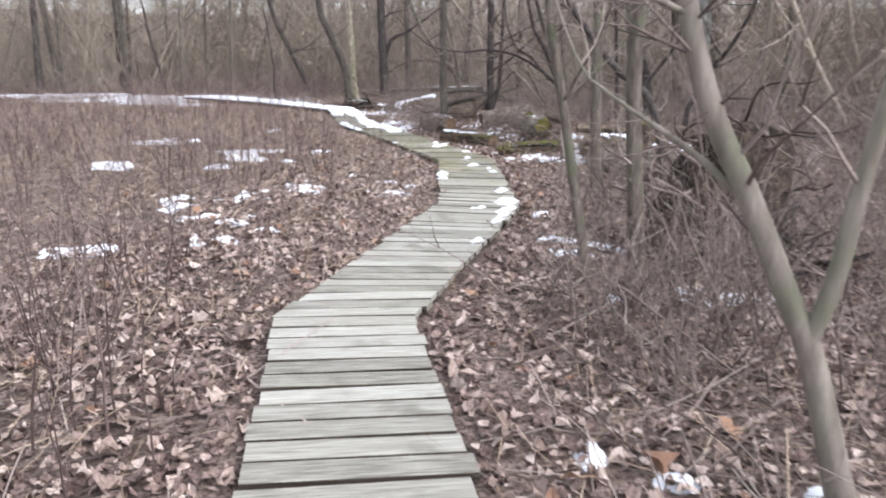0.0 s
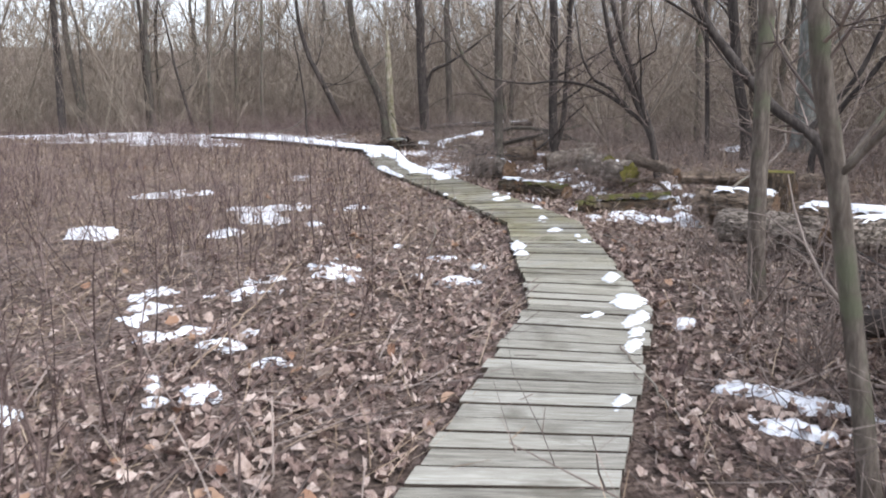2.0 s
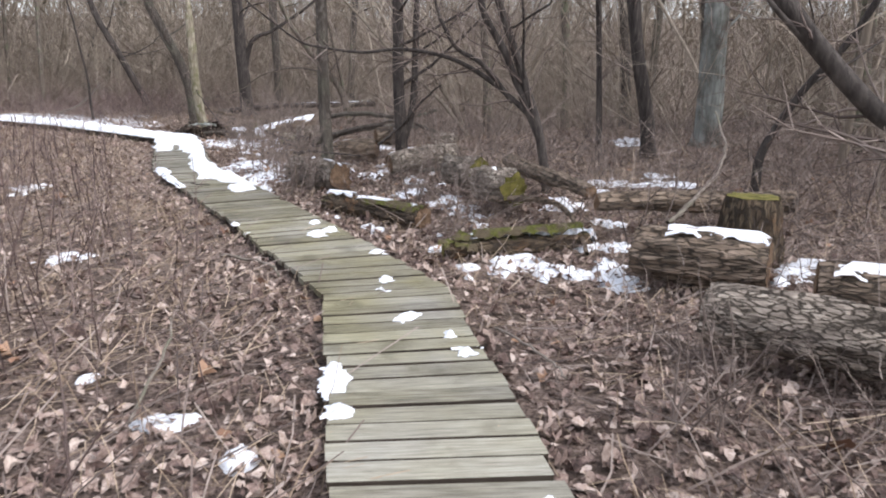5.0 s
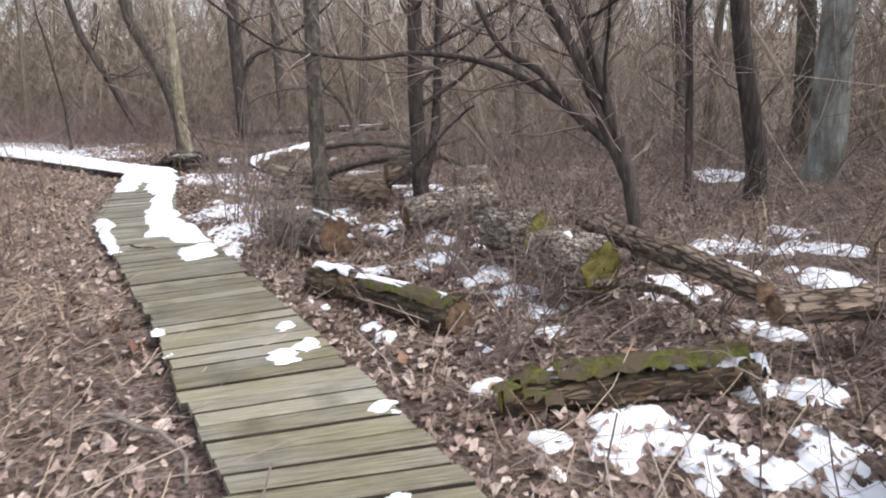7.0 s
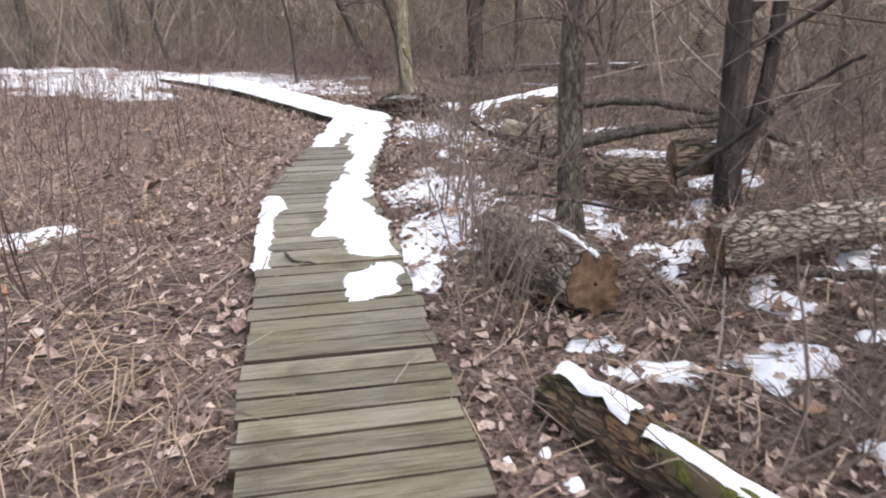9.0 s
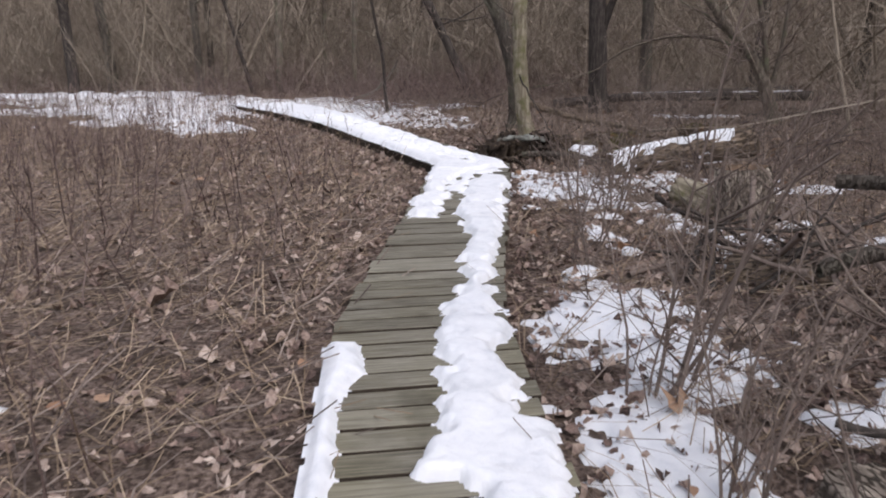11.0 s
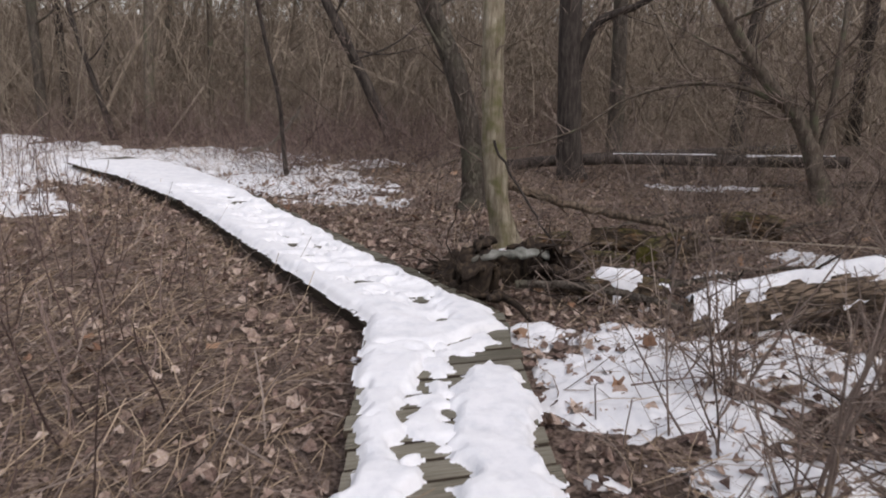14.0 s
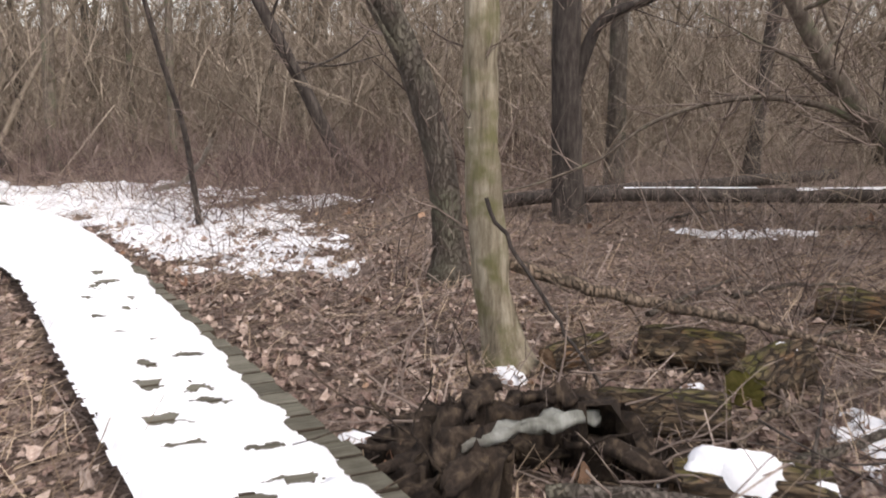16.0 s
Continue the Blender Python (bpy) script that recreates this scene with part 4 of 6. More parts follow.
        part("earth", eb.mesh("earth", M_ROT), ob, "dark lump of earth and rotted wood")
    for k in range(30):
        a = rng.uniform(0, 6.3)
        tb = Bag()
        q = bend(rng, (0.45 * math.cos(a), 0.4 * math.sin(a), rng.uniform(0.08, 0.4)), (math.cos(a), math.sin(a) - 0.4, rng.normal(0.2, 0.5)), rng.uniform(0.25, 0.7), 6, 0.2, -0.04)
        tb.add(*tube(q, np.linspace(0.006, 0.003, 7), 5))
        part("twig", tb.mesh("twig", M_TWIG if k % 2 else M_ROT), ob)
    tagged(ob, "hollow rotten stump with dark crumbling wood beside the boardwalk", "stump")


rotten_stump()


def root_plate(x, y, wide, high, seed):
    """An upturned plate of earth and roots, each root a part."""
    rng = np.random.default_rng(seed)
    ob = new("root_plate")
    ob.location = (x, y, gz(x, y) - 0.05)
    th, ph = np.meshgrid(np.linspace(0, 2 * np.pi, 41)[:-1], np.linspace(0.02, np.pi * 0.62, 18), indexing="ij")
    r = 1 + 0.45 * fbm(np.cos(th) * 2.2 + 5, np.sin(th) * 2.2 + ph * 2.5, seed, 5) * np.sin(np.minimum(ph * 2, 1.57))
    v = np.stack([0.5 * wide * r * np.sin(ph) * np.cos(th), 0.3 * wide * r * np.sin(ph) * np.sin(th), high * (0.28 + 0.62 * r * np.cos(ph))], -1)
    i, j = np.meshgrid(np.arange(40), np.arange(17), indexing="ij")
    k = (i + 1) % 40
    bag = Bag()
    bag.add(v.reshape(-1, 3), np.stack([i * 18 + j, i * 18 + j + 1, k * 18 + j + 1, k * 18 + j], -1).reshape(-1, 4))
    part("earth", bag.mesh("earth", M_ROT), ob, "dark clod of earth and rotten wood")
    for _ in range(46):
        a, z = rng.uniform(0, 6.3), rng.uniform(0.1, 0.95) * high
        w = 0.42 * wide * math.sqrt(max(0.1, 1 - (z / high) ** 2))
        p = bend(rng, (w * math.cos(a), 0.6 * w * math.sin(a), z), (math.cos(a), math.sin(a), rng.normal(0.1, 0.5)), rng.uniform(0.3, 0.9), 8, 0.28, -0.05)
        p[:, 2] = np.maximum(p[:, 2], 0.03)
        rb = Bag()
        q = rng.uniform(0.006, 0.022)
        rb.add(*tube(p, np.linspace(q, q * 0.3, 9), 6))
        sprout(rb, rng, p, q, 3, 0.25, 1, 0.3, rise=-0.05)
        part("root", rb.mesh("root", M_ROT if rng.random() < 0.6 else M_TWIG), ob)
    tagged(ob, "upturned dark root plate of a fallen tree in brush", "root plate")


root_plate(4.5, 4.45, 1.15, 1.3, 9)


# ---------------------------------------------------------------- snow
def snow(name, blobs, label, thick=0.03, res=0.035, seed=1, rough=0.95, base=None, freq=3.2, group="melting snow patches", soft=0.5):
    """A melting snow patch: the union of ellipses (x, y, half length, half width, turn in degrees) with a ragged edge."""
    blobs = np.asarray(blobs, float)
    reach = blobs[:, 2:4].max(1) * 1.4 + 0.1
    x0, x1 = (blobs[:, 0] - reach).min(), (blobs[:, 0] + reach).max()
    y0, y1 = (blobs[:, 1] - reach).min(), (blobs[:, 1] + reach).max()
    xs, ys = np.arange(x0, x1, res), np.arange(y0, y1, res)
    gx, gy = np.meshgrid(xs, ys, indexing="ij")
    mask = np.full(gx.shape, -9.0)
    for cx, cy, a, b, turn in blobs:
        c, s = math.cos(radians(turn)), math.sin(radians(turn))
        u, w = (gx - cx) * c + (gy - cy) * s, -(gx - cx) * s + (gy - cy) * c
        mask = np.maximum(mask, 1 - np.hypot(u / a, w / b))
    freq = max(freq, min(9.0, 1.3 / float(np.sqrt(blobs[:, 2] * blobs[:, 3]).mean())))
    mask = mask - 0.1 + rough * fbm(gx * freq, gy * freq, seed, 5) + 0.45 * rough * fbm(gx * 13, gy * 13, seed + 3, 3)
    floor = base(gx, gy) if base else ground_z(gx, gy) + 0.012
    rise = np.clip(mask / soft, -1, 1)
    h = np.where(rise > 0, np.sqrt(np.clip(rise, 0, 1)), rise * 1.2)
    z = floor + thick * h * (1 + 0.35 * fbm(gx * 6, gy * 6, seed + 7)) - 0.004
    keep = (mask > -0.12)
    cell = keep[:-1, :-1] | keep[1:, :-1] | keep[1:, 1:] | keep[:-1, 1:]
    i, j = np.nonzero(cell)
    m = len(ys)
    q = np.stack([i * m + j, (i + 1) * m + j, (i + 1) * m + j + 1, i * m + j + 1], -1)
    if not len(q):
        return None
    used, inv = np.unique(q, return_inverse=True)
    v = np.stack([gx, gy, z], -1).reshape(-1, 3)[used]
    bag = Bag()
    bag.add(v, inv.reshape(-1, 4))
    return tagged(new(name, bag.mesh(name, M_SNOW)), label, "snow", group)


def log_top(p0, p1, r):
    """The height of a lying log's top, and of the ground beside it."""
    (ax, ay, az), (bx, by, bz) = p0, p1

    def base(x, y):
        f = np.clip(((x - ax) * (bx - ax) + (y - ay) * (by - ay)) / ((bx - ax) ** 2 + (by - ay) ** 2), 0, 1)
        off = np.hypot(x - ax - f * (bx - ax), y - ay - f * (by - ay))
        return np.maximum(ground_z(x, y) + 0.01, np.where(off < r, az + f * (bz - az) + np.sqrt(np.clip(r * r - off * off, 0, None)), -9))
    return base


def deck_snow(name, strip, label, thick=0.045, res=0.016, seed=1, holes=(), ragged=0.09, grain=8):
    """Snow left on the planks. strip: rows of distance north, and the two edges as shares of the walk's width; holes: trodden spots."""
    s = np.asarray(strip, float)
    ys = np.arange(s[0, 0] - 0.1, s[-1, 0] + 0.1, res)
    us = np.arange(-0.12, 1.12, res / 0.9)
    gu, gy = np.meshgrid(us, ys, indexing="ij")
    xl = np.interp(gy, [p[1] for p in LEFT], [p[0] for p in LEFT])
    xr = np.interp(gy, [p[1] for p in RIGHT], [p[0] for p in RIGHT])
    gx = xl + gu * (xr - xl)
    lo, hi = np.interp(gy, s[:, 0], s[:, 1]), np.interp(gy, s[:, 0], s[:, 2])
    mask = np.minimum(np.minimum(gu - lo, hi - gu) * 0.9, np.minimum(gy - s[0, 0], s[-1, 0] - gy))
    mask = mask + ragged * fbm(gx * grain, gy * grain, seed, 5) + 0.45 * min(ragged, 0.09) * (vnoise(gy * 3.4, 0 * gy, seed + 2) + fbm(gx * 4, gy * 13, seed + 4, 3))
    mask = np.minimum(mask, np.minimum(gu + 0.015, 1.015 - gu) * 0.9 + 0.01 * fbm(gx * 9, gy * 9, seed + 1, 3))
    dent = np.ones(gx.shape)
    for k, (hy, hu, a, c) in enumerate(holes):
        away = np.hypot((gu - hu) * 0.95 / a, (gy - hy) / c) - 1 + 0.9 * fbm(gx * 15, gy * 22, seed + 3, 4)
        if k % 3 == 2:
            dent = np.minimum(dent, np.clip(0.4 + 0.6 * away, 0.3, 1))
        else:
            mask = np.minimum(mask, 0.09 * away)
    rise = np.clip(mask / 0.06, -1, 1)
    h = np.where(rise > 0, np.sqrt(np.clip(rise, 0, 1)), np.maximum(rise * 0.8, -0.25))
    z = 0.006 + thick * h * dent * (1 + 0.3 * fbm(gx * 5, gy * 5, seed + 7))
    keep = mask > -0.014
    cell = keep[:-1, :-1] | keep[1:, :-1] | keep[1:, 1:] | keep[:-1, 1:]
    i, j = np.nonzero(cell)
    m = len(ys)
    q = np.stack([i * m + j, (i + 1) * m + j, (i + 1) * m + j + 1, i * m + j + 1], -1)
    used, inv = np.unique(q, return_inverse=True)
    bag = Bag()
    bag.add(np.stack([gx, gy, z], -1).reshape(-1, 3)[used], inv.reshape(-1, 4))
    return tagged(new(name, bag.mesh(name, M_SNOW)), label, "snow", "snow on the planks")


def footprints(y0, y1, seed):
    rng = np.random.default_rng(seed)
    out, y, k = [], y0, 0
    while y < y1:
        out.append((y, 0.5 + (0.13 if k % 2 else -0.13) + rng.normal(0, 0.05), rng.uniform(0.08, 0.15), rng.uniform(0.06, 0.12)))
        y += rng.uniform(0.08, 0.22)
        k += 1
    return out


deck_snow("snow_patch", [(14.85, 0.58, 0.9), (15.05, 0.56, 0.92), (15.15, 0.56, 0.9), (15.25, 0.75, 0.95), (15.32, 0.85, 0.96)], "ragged snow clump on the planks", 0.04, seed=31)
deck_snow("snow_patch", [(15.62, 0.7, 0.94), (16.0, 0.7, 0.95), (16.12, 0.44, 0.93), (16.6, 0.56, 0.9), (17.0, 0.55, 0.9), (17.5, 0.7, 0.92), (18.8, 0.7, 0.92), (19.2, 0.7, 0.93), (19.5, 0.66, 0.94),
                         (19.75, 0.55, 0.93), (20.0, 0.5, 0.94), (20.3, 0.55, 0.95), (20.8, 0.55, 0.95), (21.2, 0.58, 0.96), (21.6, 0.66, 0.92), (21.75, 0.78, 0.86)], "long ragged snow strip along the planks", 0.05, seed=32)
deck_snow("snow_patch", [(15.5, -0.03, 0.06), (16.1, -0.03, 0.08), (16.7, -0.05, 0.05), (16.95, -0.05, 0.16), (17.25, -0.05, 0.14)], "narrow snow strip on the plank edge", 0.05, seed=33, ragged=0.02)
deck_snow("snow_patch", [(19.9, 0.06, 0.28), (20.2, 0.07, 0.34), (20.5, 0.07, 0.3), (21.2, 0.05, 0.27), (21.7, 0.03, 0.35), (22.05, 0.0, 0.4)], "snow strip along the edge of the planks", 0.045, seed=34)
deck_snow("snow_patch", [(21.95, -0.02, 0.5), (22.15, -0.02, 0.75), (22.25, -0.02, 0.94), (22.6, -0.03, 0.88), (23.3, -0.03, 0.85), (24.0, -0.03, 0.84), (25.0, -0.02, 0.86), (26.2, -0.02, 0.88), (28.0, -0.05, 0.95), (29.0, -0.1, 1.1), (30.8, -0.1, 1.1)],
          "trodden white snow with footprints covering the planks", 0.05, seed=35, ragged=0.045, holes=[(22.39, 0.52, 0.07, 0.07), (22.0, 0.75, 0.12, 0.08)] + footprints(22.7, 28.0, 3))
for k, (y, u, a, c) in enumerate(((7.62, 0.86, 0.1, 0.14), (6.95, 0.87, 0.13, 0.2), (6.6, 0.9, 0.09, 0.12), (6.35, 0.91, 0.07, 0.06), (6.12, 0.92, 0.06, 0.09), (5.44, 0.9, 0.05, 0.1), (6.78, 0.56, 0.1, 0.06),
                                  (9.09, 0.05, 0.07, 0.22), (8.75, 0.06, 0.05, 0.04), (9.71, 0.58, 0.1, 0.07), (9.27, 0.83, 0.06, 0.09), (9.04, 0.88, 0.05, 0.04), (10.53, 0.62, 0.07, 0.07), (10.33, 0.5, 0.05, 0.08),
                                  (11.28, 0.92, 0.09, 0.07), (12.14, 0.66, 0.08, 0.09), (12.25, 0.88, 0.09, 0.06), (12.65, 0.85, 0.07, 0.05), (12.95, 0.01, 0.08, 0.1), (12.48, 0.04, 0.05, 0.05))):
    a, c = 0.7 * a, 0.7 * c
    deck_snow("snow_patch", [(y - c, u - 0.3 * a, u + 0.3 * a), (y - c * 0.4, u - a, u + 0.8 * a), (y + c * 0.4, u - 0.8 * a, u + a), (y + c, u - 0.3 * a, u + 0.3 * a)], "small lump of melting snow on the planks", 0.026, 0.01, 40 + k, ragged=0.05, grain=17)


def log_snow(p0, p1, r, width, seed, label, thick=0.05, mat=None, name="snow_ridge", category="snow", group="snow on the logs"):
    """A cap of snow or moss along the top of a log."""
    p0, p1 = np.array(p0, float), np.array(p1, float)
    d = p1 - p0
    ln = np.linalg.norm(d)
    side = np.cross(d / ln, (0, 0, 1.0))
    side /= np.linalg.norm(side)
    s, w = np.meshgrid(np.linspace(-0.04, ln + 0.04, max(8, int(ln / 0.03))), np.linspace(-1.3, 1.3, 15), indexing="ij")
    mask = np.minimum(1 - np.abs(w), np.minimum(s, ln - s) / 0.35) + 1.1 * fbm(s * 7.5, w * 1.9 + 9 * seed, seed, 5) + 0.7 * vnoise(s * 2.4, 0 * w + 3.3 * seed, seed + 6) - 0.1
    off = w * width
    lift = np.sqrt(np.clip(r * r - off * off, 0.0004, None)) - 0.01
    h = np.where(mask > 0, np.sqrt(np.clip(mask / 0.5, 0, 1)), np.clip(mask, -1, 0) * 1.5) * thick
    v = p0 + (s / ln)[..., None] * d + off[..., None] * side + (lift + h)[..., None] * np.array([0, 0, 1.0])
    keep = mask > -0.25
    i, j = np.nonzero(keep[:-1, :-1] | keep[1:, 1:])
    m = s.shape[1]
    bag = Bag()
    bag.add(v.reshape(-1, 3), np.stack([i * m + j, (i + 1) * m + j, (i + 1) * m + j + 1, i * m + j + 1], -1)[:, ::-1])
    tagged(new(name, bag.mesh(name, mat or M_SNOW)), label, category, group)


log_snow((6.7, 9.35, 0.25), (6.98, 8.82, 0.26), 0.195, 0.07, 1, "snow cap on a thick brown log", 0.03)
for k, (y0, y1) in enumerate(((13.55, 13.2), (13.05, 12.62), (12.55, 12.25))):
    log_snow((5.92 + 0.232 * (13.65 - y0), y0, 0.02), (5.92 + 0.232 * (13.65 - y1), y1, 0.04), 0.118, 0.034, 70 + k, "small snow remnant along a mossy log", 0.035)
snow("snow_patch", [(6.68, 10.73, 0.32, 0.11, -25), (6.95, 10.66, 0.2, 0.14, -25), (6.22, 10.9, 0.32, 0.045, -25)], "snow heap on a mossy half-buried log", 0.06, 0.016, 77, 0.6, log_top((5.83, 11.03, 0.0), (7.0, 10.5, 0.06), 0.1))
log_snow((7.98, 22.2, 0.0), (9.2, 21.92, 0.28), 0.145, 0.12, 4, "snow ridge along a sloping log", 0.07)
log_snow((6.8, 8.2, 0.28), (7.3, 7.5, 0.28), 0.14, 0.075, 5, "snow cap on a log in the wood heap", 0.035)
log_snow((6.4, 7.27, 0.26), (6.85, 7.22, 0.27), 0.165, 0.06, 6, "thin snow cap on a furrowed log", 0.035)
log_snow((7.12, 11.85, 0.34), (7.08, 12.15, 0.34), 0.185, 0.08, 7, "small snow cap on a log round", 0.04)
snow("snow_patch", [(7.88, 22.97, 0.24, 0.1, -30)], "snow cap on a mossy log", 0.06, 0.018, 78, 0.5, log_top((7.62, 23.1, -0.04), (8.15, 22.8, -0.04), 0.13))
log_snow((6.36, 15.1, 0.15), (6.43, 14.42, 0.16), 0.185, 0.03, 9, "small snow remnant on a sawn log", 0.03)
log_snow((8.65, 23.82, 0.02), (8.85, 23.9, 0.03), 0.135, 0.06, 10, "small snow remnant on a rotting log", 0.03)
log_snow((7.85, 15.93, 0.5), (8.1, 15.87, 0.51), 0.14, 0.07, 11, "snow remnant on a cut block", 0.03)

for k, (p0, p1, r, w, th) in enumerate((((5.82, 11.04, 0.03), (6.05, 10.94, 0.05), 0.115, 0.11, 0.045), ((6.1, 10.91, 0.05), (6.9, 10.55, 0.1), 0.118, 0.06, 0.03), ((6.08, 13.0, 0.03), (6.27, 12.15, 0.05), 0.122, 0.07, 0.02),
                                      ((9.98, 24.77, 0.06), (10.38, 24.42, 0.06), 0.14, 0.07, 0.015))):
    log_snow(p0, p1, r, w, 50 + k, "cushion of green moss on a rotting log", th, M_MOSS, "moss_cushion", "moss", "moss on the logs")

deck_snow("snow_patch", [(20.8, 0.34, 0.5), (21.2, 0.32, 0.56), (21.7, 0.34, 0.62), (22.0, 0.36, 0.7)], "thin broken snow between trodden steps on the planks", 0.025, 0.02, 36, ragged=0.22)
snow("snow_sheet", [(1.5, 30.6, 2.1, 1.6, 0), (2.5, 32.6, 2.2, 1.5, 10), (0.1, 31.5, 1.4, 1.0, 0), (3.0, 31.4, 1.0, 1.2, 0)], "broad trodden snow sheet on the flat", 0.05, 0.05, 4, 0.6, None, 1.8)
snow("snow_sheet", [(0.9, 34.4, 1.1, 1.3, 30), (-0.6, 36.2, 0.9, 1.6, 35)], "broken snow sheet on the flat by the thicket", 0.04, 0.05, 5, 0.8, None, 1.8)
snow("snow_sheet", [(4.7, 31.6, 1.1, 2.2, 20), (5.2, 29.6, 0.7, 1.2, 20)], "ragged snow sheet beside the snowy planks", 0.05, 0.05, 6, 0.7, None, 2.2)
snow("snow_patch", [(0.45, 8.74, 0.15, 0.16, 4)], "small melting snow patch on the meadow floor", 0.028, 0.025, 20)
snow("snow_patch", [(0.47, 8.28, 0.16, 0.11, 4)], "small melting snow patch on the meadow floor", 0.028, 0.025, 21)
snow("snow_patch", [(0.34, 7.97, 0.08, 0.12, 6)], "small melting snow patch on the meadow floor", 0.028, 0.025, 22)
snow("snow_patch", [(0.6, 7.64, 0.24, 0.09, 3), (0.46, 7.62, 0.11, 0.12, 5)], "small melting snow patch on the meadow floor", 0.028, 0.025, 23)
snow("snow_patch", [(0.89, 7.26, 0.12, 0.1, 0)], "small melting snow patch on the meadow floor", 0.028, 0.025, 24)
snow("snow_patch", [(1.1, 7.47, 0.12, 0.06, -3)], "small melting snow patch on the meadow floor", 0.028, 0.025, 25)
snow("snow_patch", [(1.15, 6.85, 0.11, 0.06, -4)], "small melting snow patch on the meadow floor", 0.028, 0.025, 26)
snow("snow_patch", [(0.5, 6.76, 0.06, 0.1, 6)], "small melting snow patch on the meadow floor", 0.028, 0.025, 27)
snow("snow_patch", [(0.73, 6.49, 0.1, 0.11, 2)], "small melting snow patch on the meadow floor", 0.028, 0.025, 28)
snow("snow_patch", [(0.5, 6.48, 0.07, 0.05, 6)], "small melting snow patch on the meadow floor", 0.028, 0.025, 29)
snow("snow_patch", [(1.26, 11.37, 0.22, 0.22, -3)], "small melting snow patch on the meadow floor", 0.028, 0.025, 30)
snow("snow_patch", [(1.41, 8.83, 0.17, 0.11, -6)], "small melting snow patch on the meadow floor", 0.028, 0.025, 31)
snow("snow_patch", [(1.12, 8.44, 0.21, 0.14, -3)], "small melting snow patch on the meadow floor", 0.028, 0.025, 32)
snow("snow_patch", [(2.03, 9.13, 0.17, 0.27, -11)], "small melting snow patch on the meadow floor", 0.028, 0.025, 33)
snow("snow_patch", [(2.14, 8.72, 0.07, 0.11, -13)], "small melting snow patch on the meadow floor", 0.028, 0.025, 34)
snow("snow_patch", [(2.7, 8.62, 0.07, 0.11, -19)], "small melting snow patch on the meadow floor", 0.028, 0.025, 35)
snow("snow_patch", [(2.93, 8.29, 0.18, 0.13, -22)], "small melting snow patch on the meadow floor", 0.028, 0.025, 36)
snow("snow_patch", [(2.04, 12.92, 0.46, 0.46, -7)], "small melting snow patch on the meadow floor", 0.028, 0.035, 37)
snow("snow_patch", [(1.75, 12.19, 0.28, 0.45, -6)], "small melting snow patch on the meadow floor", 0.028, 0.035, 38)
snow("snow_patch", [(0.66, 15.13, 0.46, 0.39, 1)], "small melting snow patch on the meadow floor", 0.028, 0.035, 39)
snow("snow_patch", [(3.16, 9.24, 0.13, 0.09, -21)], "small melting snow patch on the meadow floor", 0.028, 0.025, 40)
snow("snow_patch", [(3.35, 8.72, 0.06, 0.08, -24)], "small melting snow patch on the meadow floor", 0.028, 0.025, 41)
snow("snow_patch", [(2.28, 11.49, 0.13, 0.14, -10)], "small melting snow patch on the meadow floor", 0.028, 0.025, 42)
snow("snow_patch", [(4.02, 6.61, 0.08, 0.13, -43)], "small melting snow patch on dead leaves", 0.028, 0.025, 43)
snow("snow_patch", [(3.68, 5.27, 0.32, 0.1, -53), (3.44, 4.99, 0.22, 0.1, -55)], "small melting snow patch on dead leaves", 0.028, 0.025, 44)
snow("snow_patch", [(5.45, 6.38, 0.1, 0.16, -55)], "small melting snow patch on dead leaves", 0.028, 0.025, 45)
snow("snow_patch", [(-0.39, 6.5, 0.25, 0.18, 3)], "small melting snow patch on the meadow floor", 0.028, 0.025, 46)
snow("snow_patch", [(-0.21, 11.87, 0.23, 0.37, 1)], "small melting snow patch on the meadow floor", 0.028, 0.035, 47)
snow("snow_patch", [(1.69, 2.27, 0.07, 0.11, -37)], "small melting snow patch on dead leaves", 0.028, 0.025, 48)
snow("snow_patch", [(3.6, 3.77, 0.25, 0.14, -44)], "small melting snow patch on dead leaves", 0.028, 0.025, 49)
snow("snow_patch", [(3.93, 3.58, 0.17, 0.12, -48)], "small melting snow patch on dead leaves", 0.028, 0.025, 50)
snow("snow_patch", [(2.29, 1.65, 0.05, 0.06, -54)], "small melting snow patch on dead leaves", 0.028, 0.025, 51)
snow("snow_patch", [(1.84, 1.95, 0.08, 0.05, -43)], "small melting snow patch on dead leaves", 0.028, 0.025, 52)
snow("snow_patch", [(3.78, 4.61, 0.07, 0.11, -51)], "small melting snow patch on dead leaves", 0.028, 0.025, 53)
snow("snow_patch", [(2.98, 3.92, 0.07, 0.07, -52)], "small melting snow patch on dead leaves", 0.028, 0.025, 54)
snow("snow_patch", [(5.89, 10.75, 0.12, 0.09, -35)], "small melting snow patch on dead leaves", 0.028, 0.025, 55)
snow("snow_patch", [(5.73, 10.48, 0.04, 0.06, -36)], "small melting snow patch on dead leaves", 0.028, 0.025, 56)
snow("snow_patch", [(6.11, 10.56, 0.14, 0.21, -39), (6.33, 10.5, 0.09, 0.15, -41)], "small melting snow patch on dead leaves", 0.028, 0.025, 57)
snow("snow_patch", [(6.32, 10.18, 0.14, 0.2, -43), (6.16, 10.07, 0.06, 0.08, -43)], "small melting snow patch on dead leaves", 0.028, 0.025, 58)
snow("snow_patch", [(6.33, 9.94, 0.08, 0.08, -45)], "small melting snow patch on dead leaves", 0.028, 0.025, 59)
snow("snow_patch", [(6.63, 9.85, 0.18, 0.2, -48), (6.52, 9.61, 0.17, 0.14, -50)], "small melting snow patch on dead leaves", 0.028, 0.025, 60)
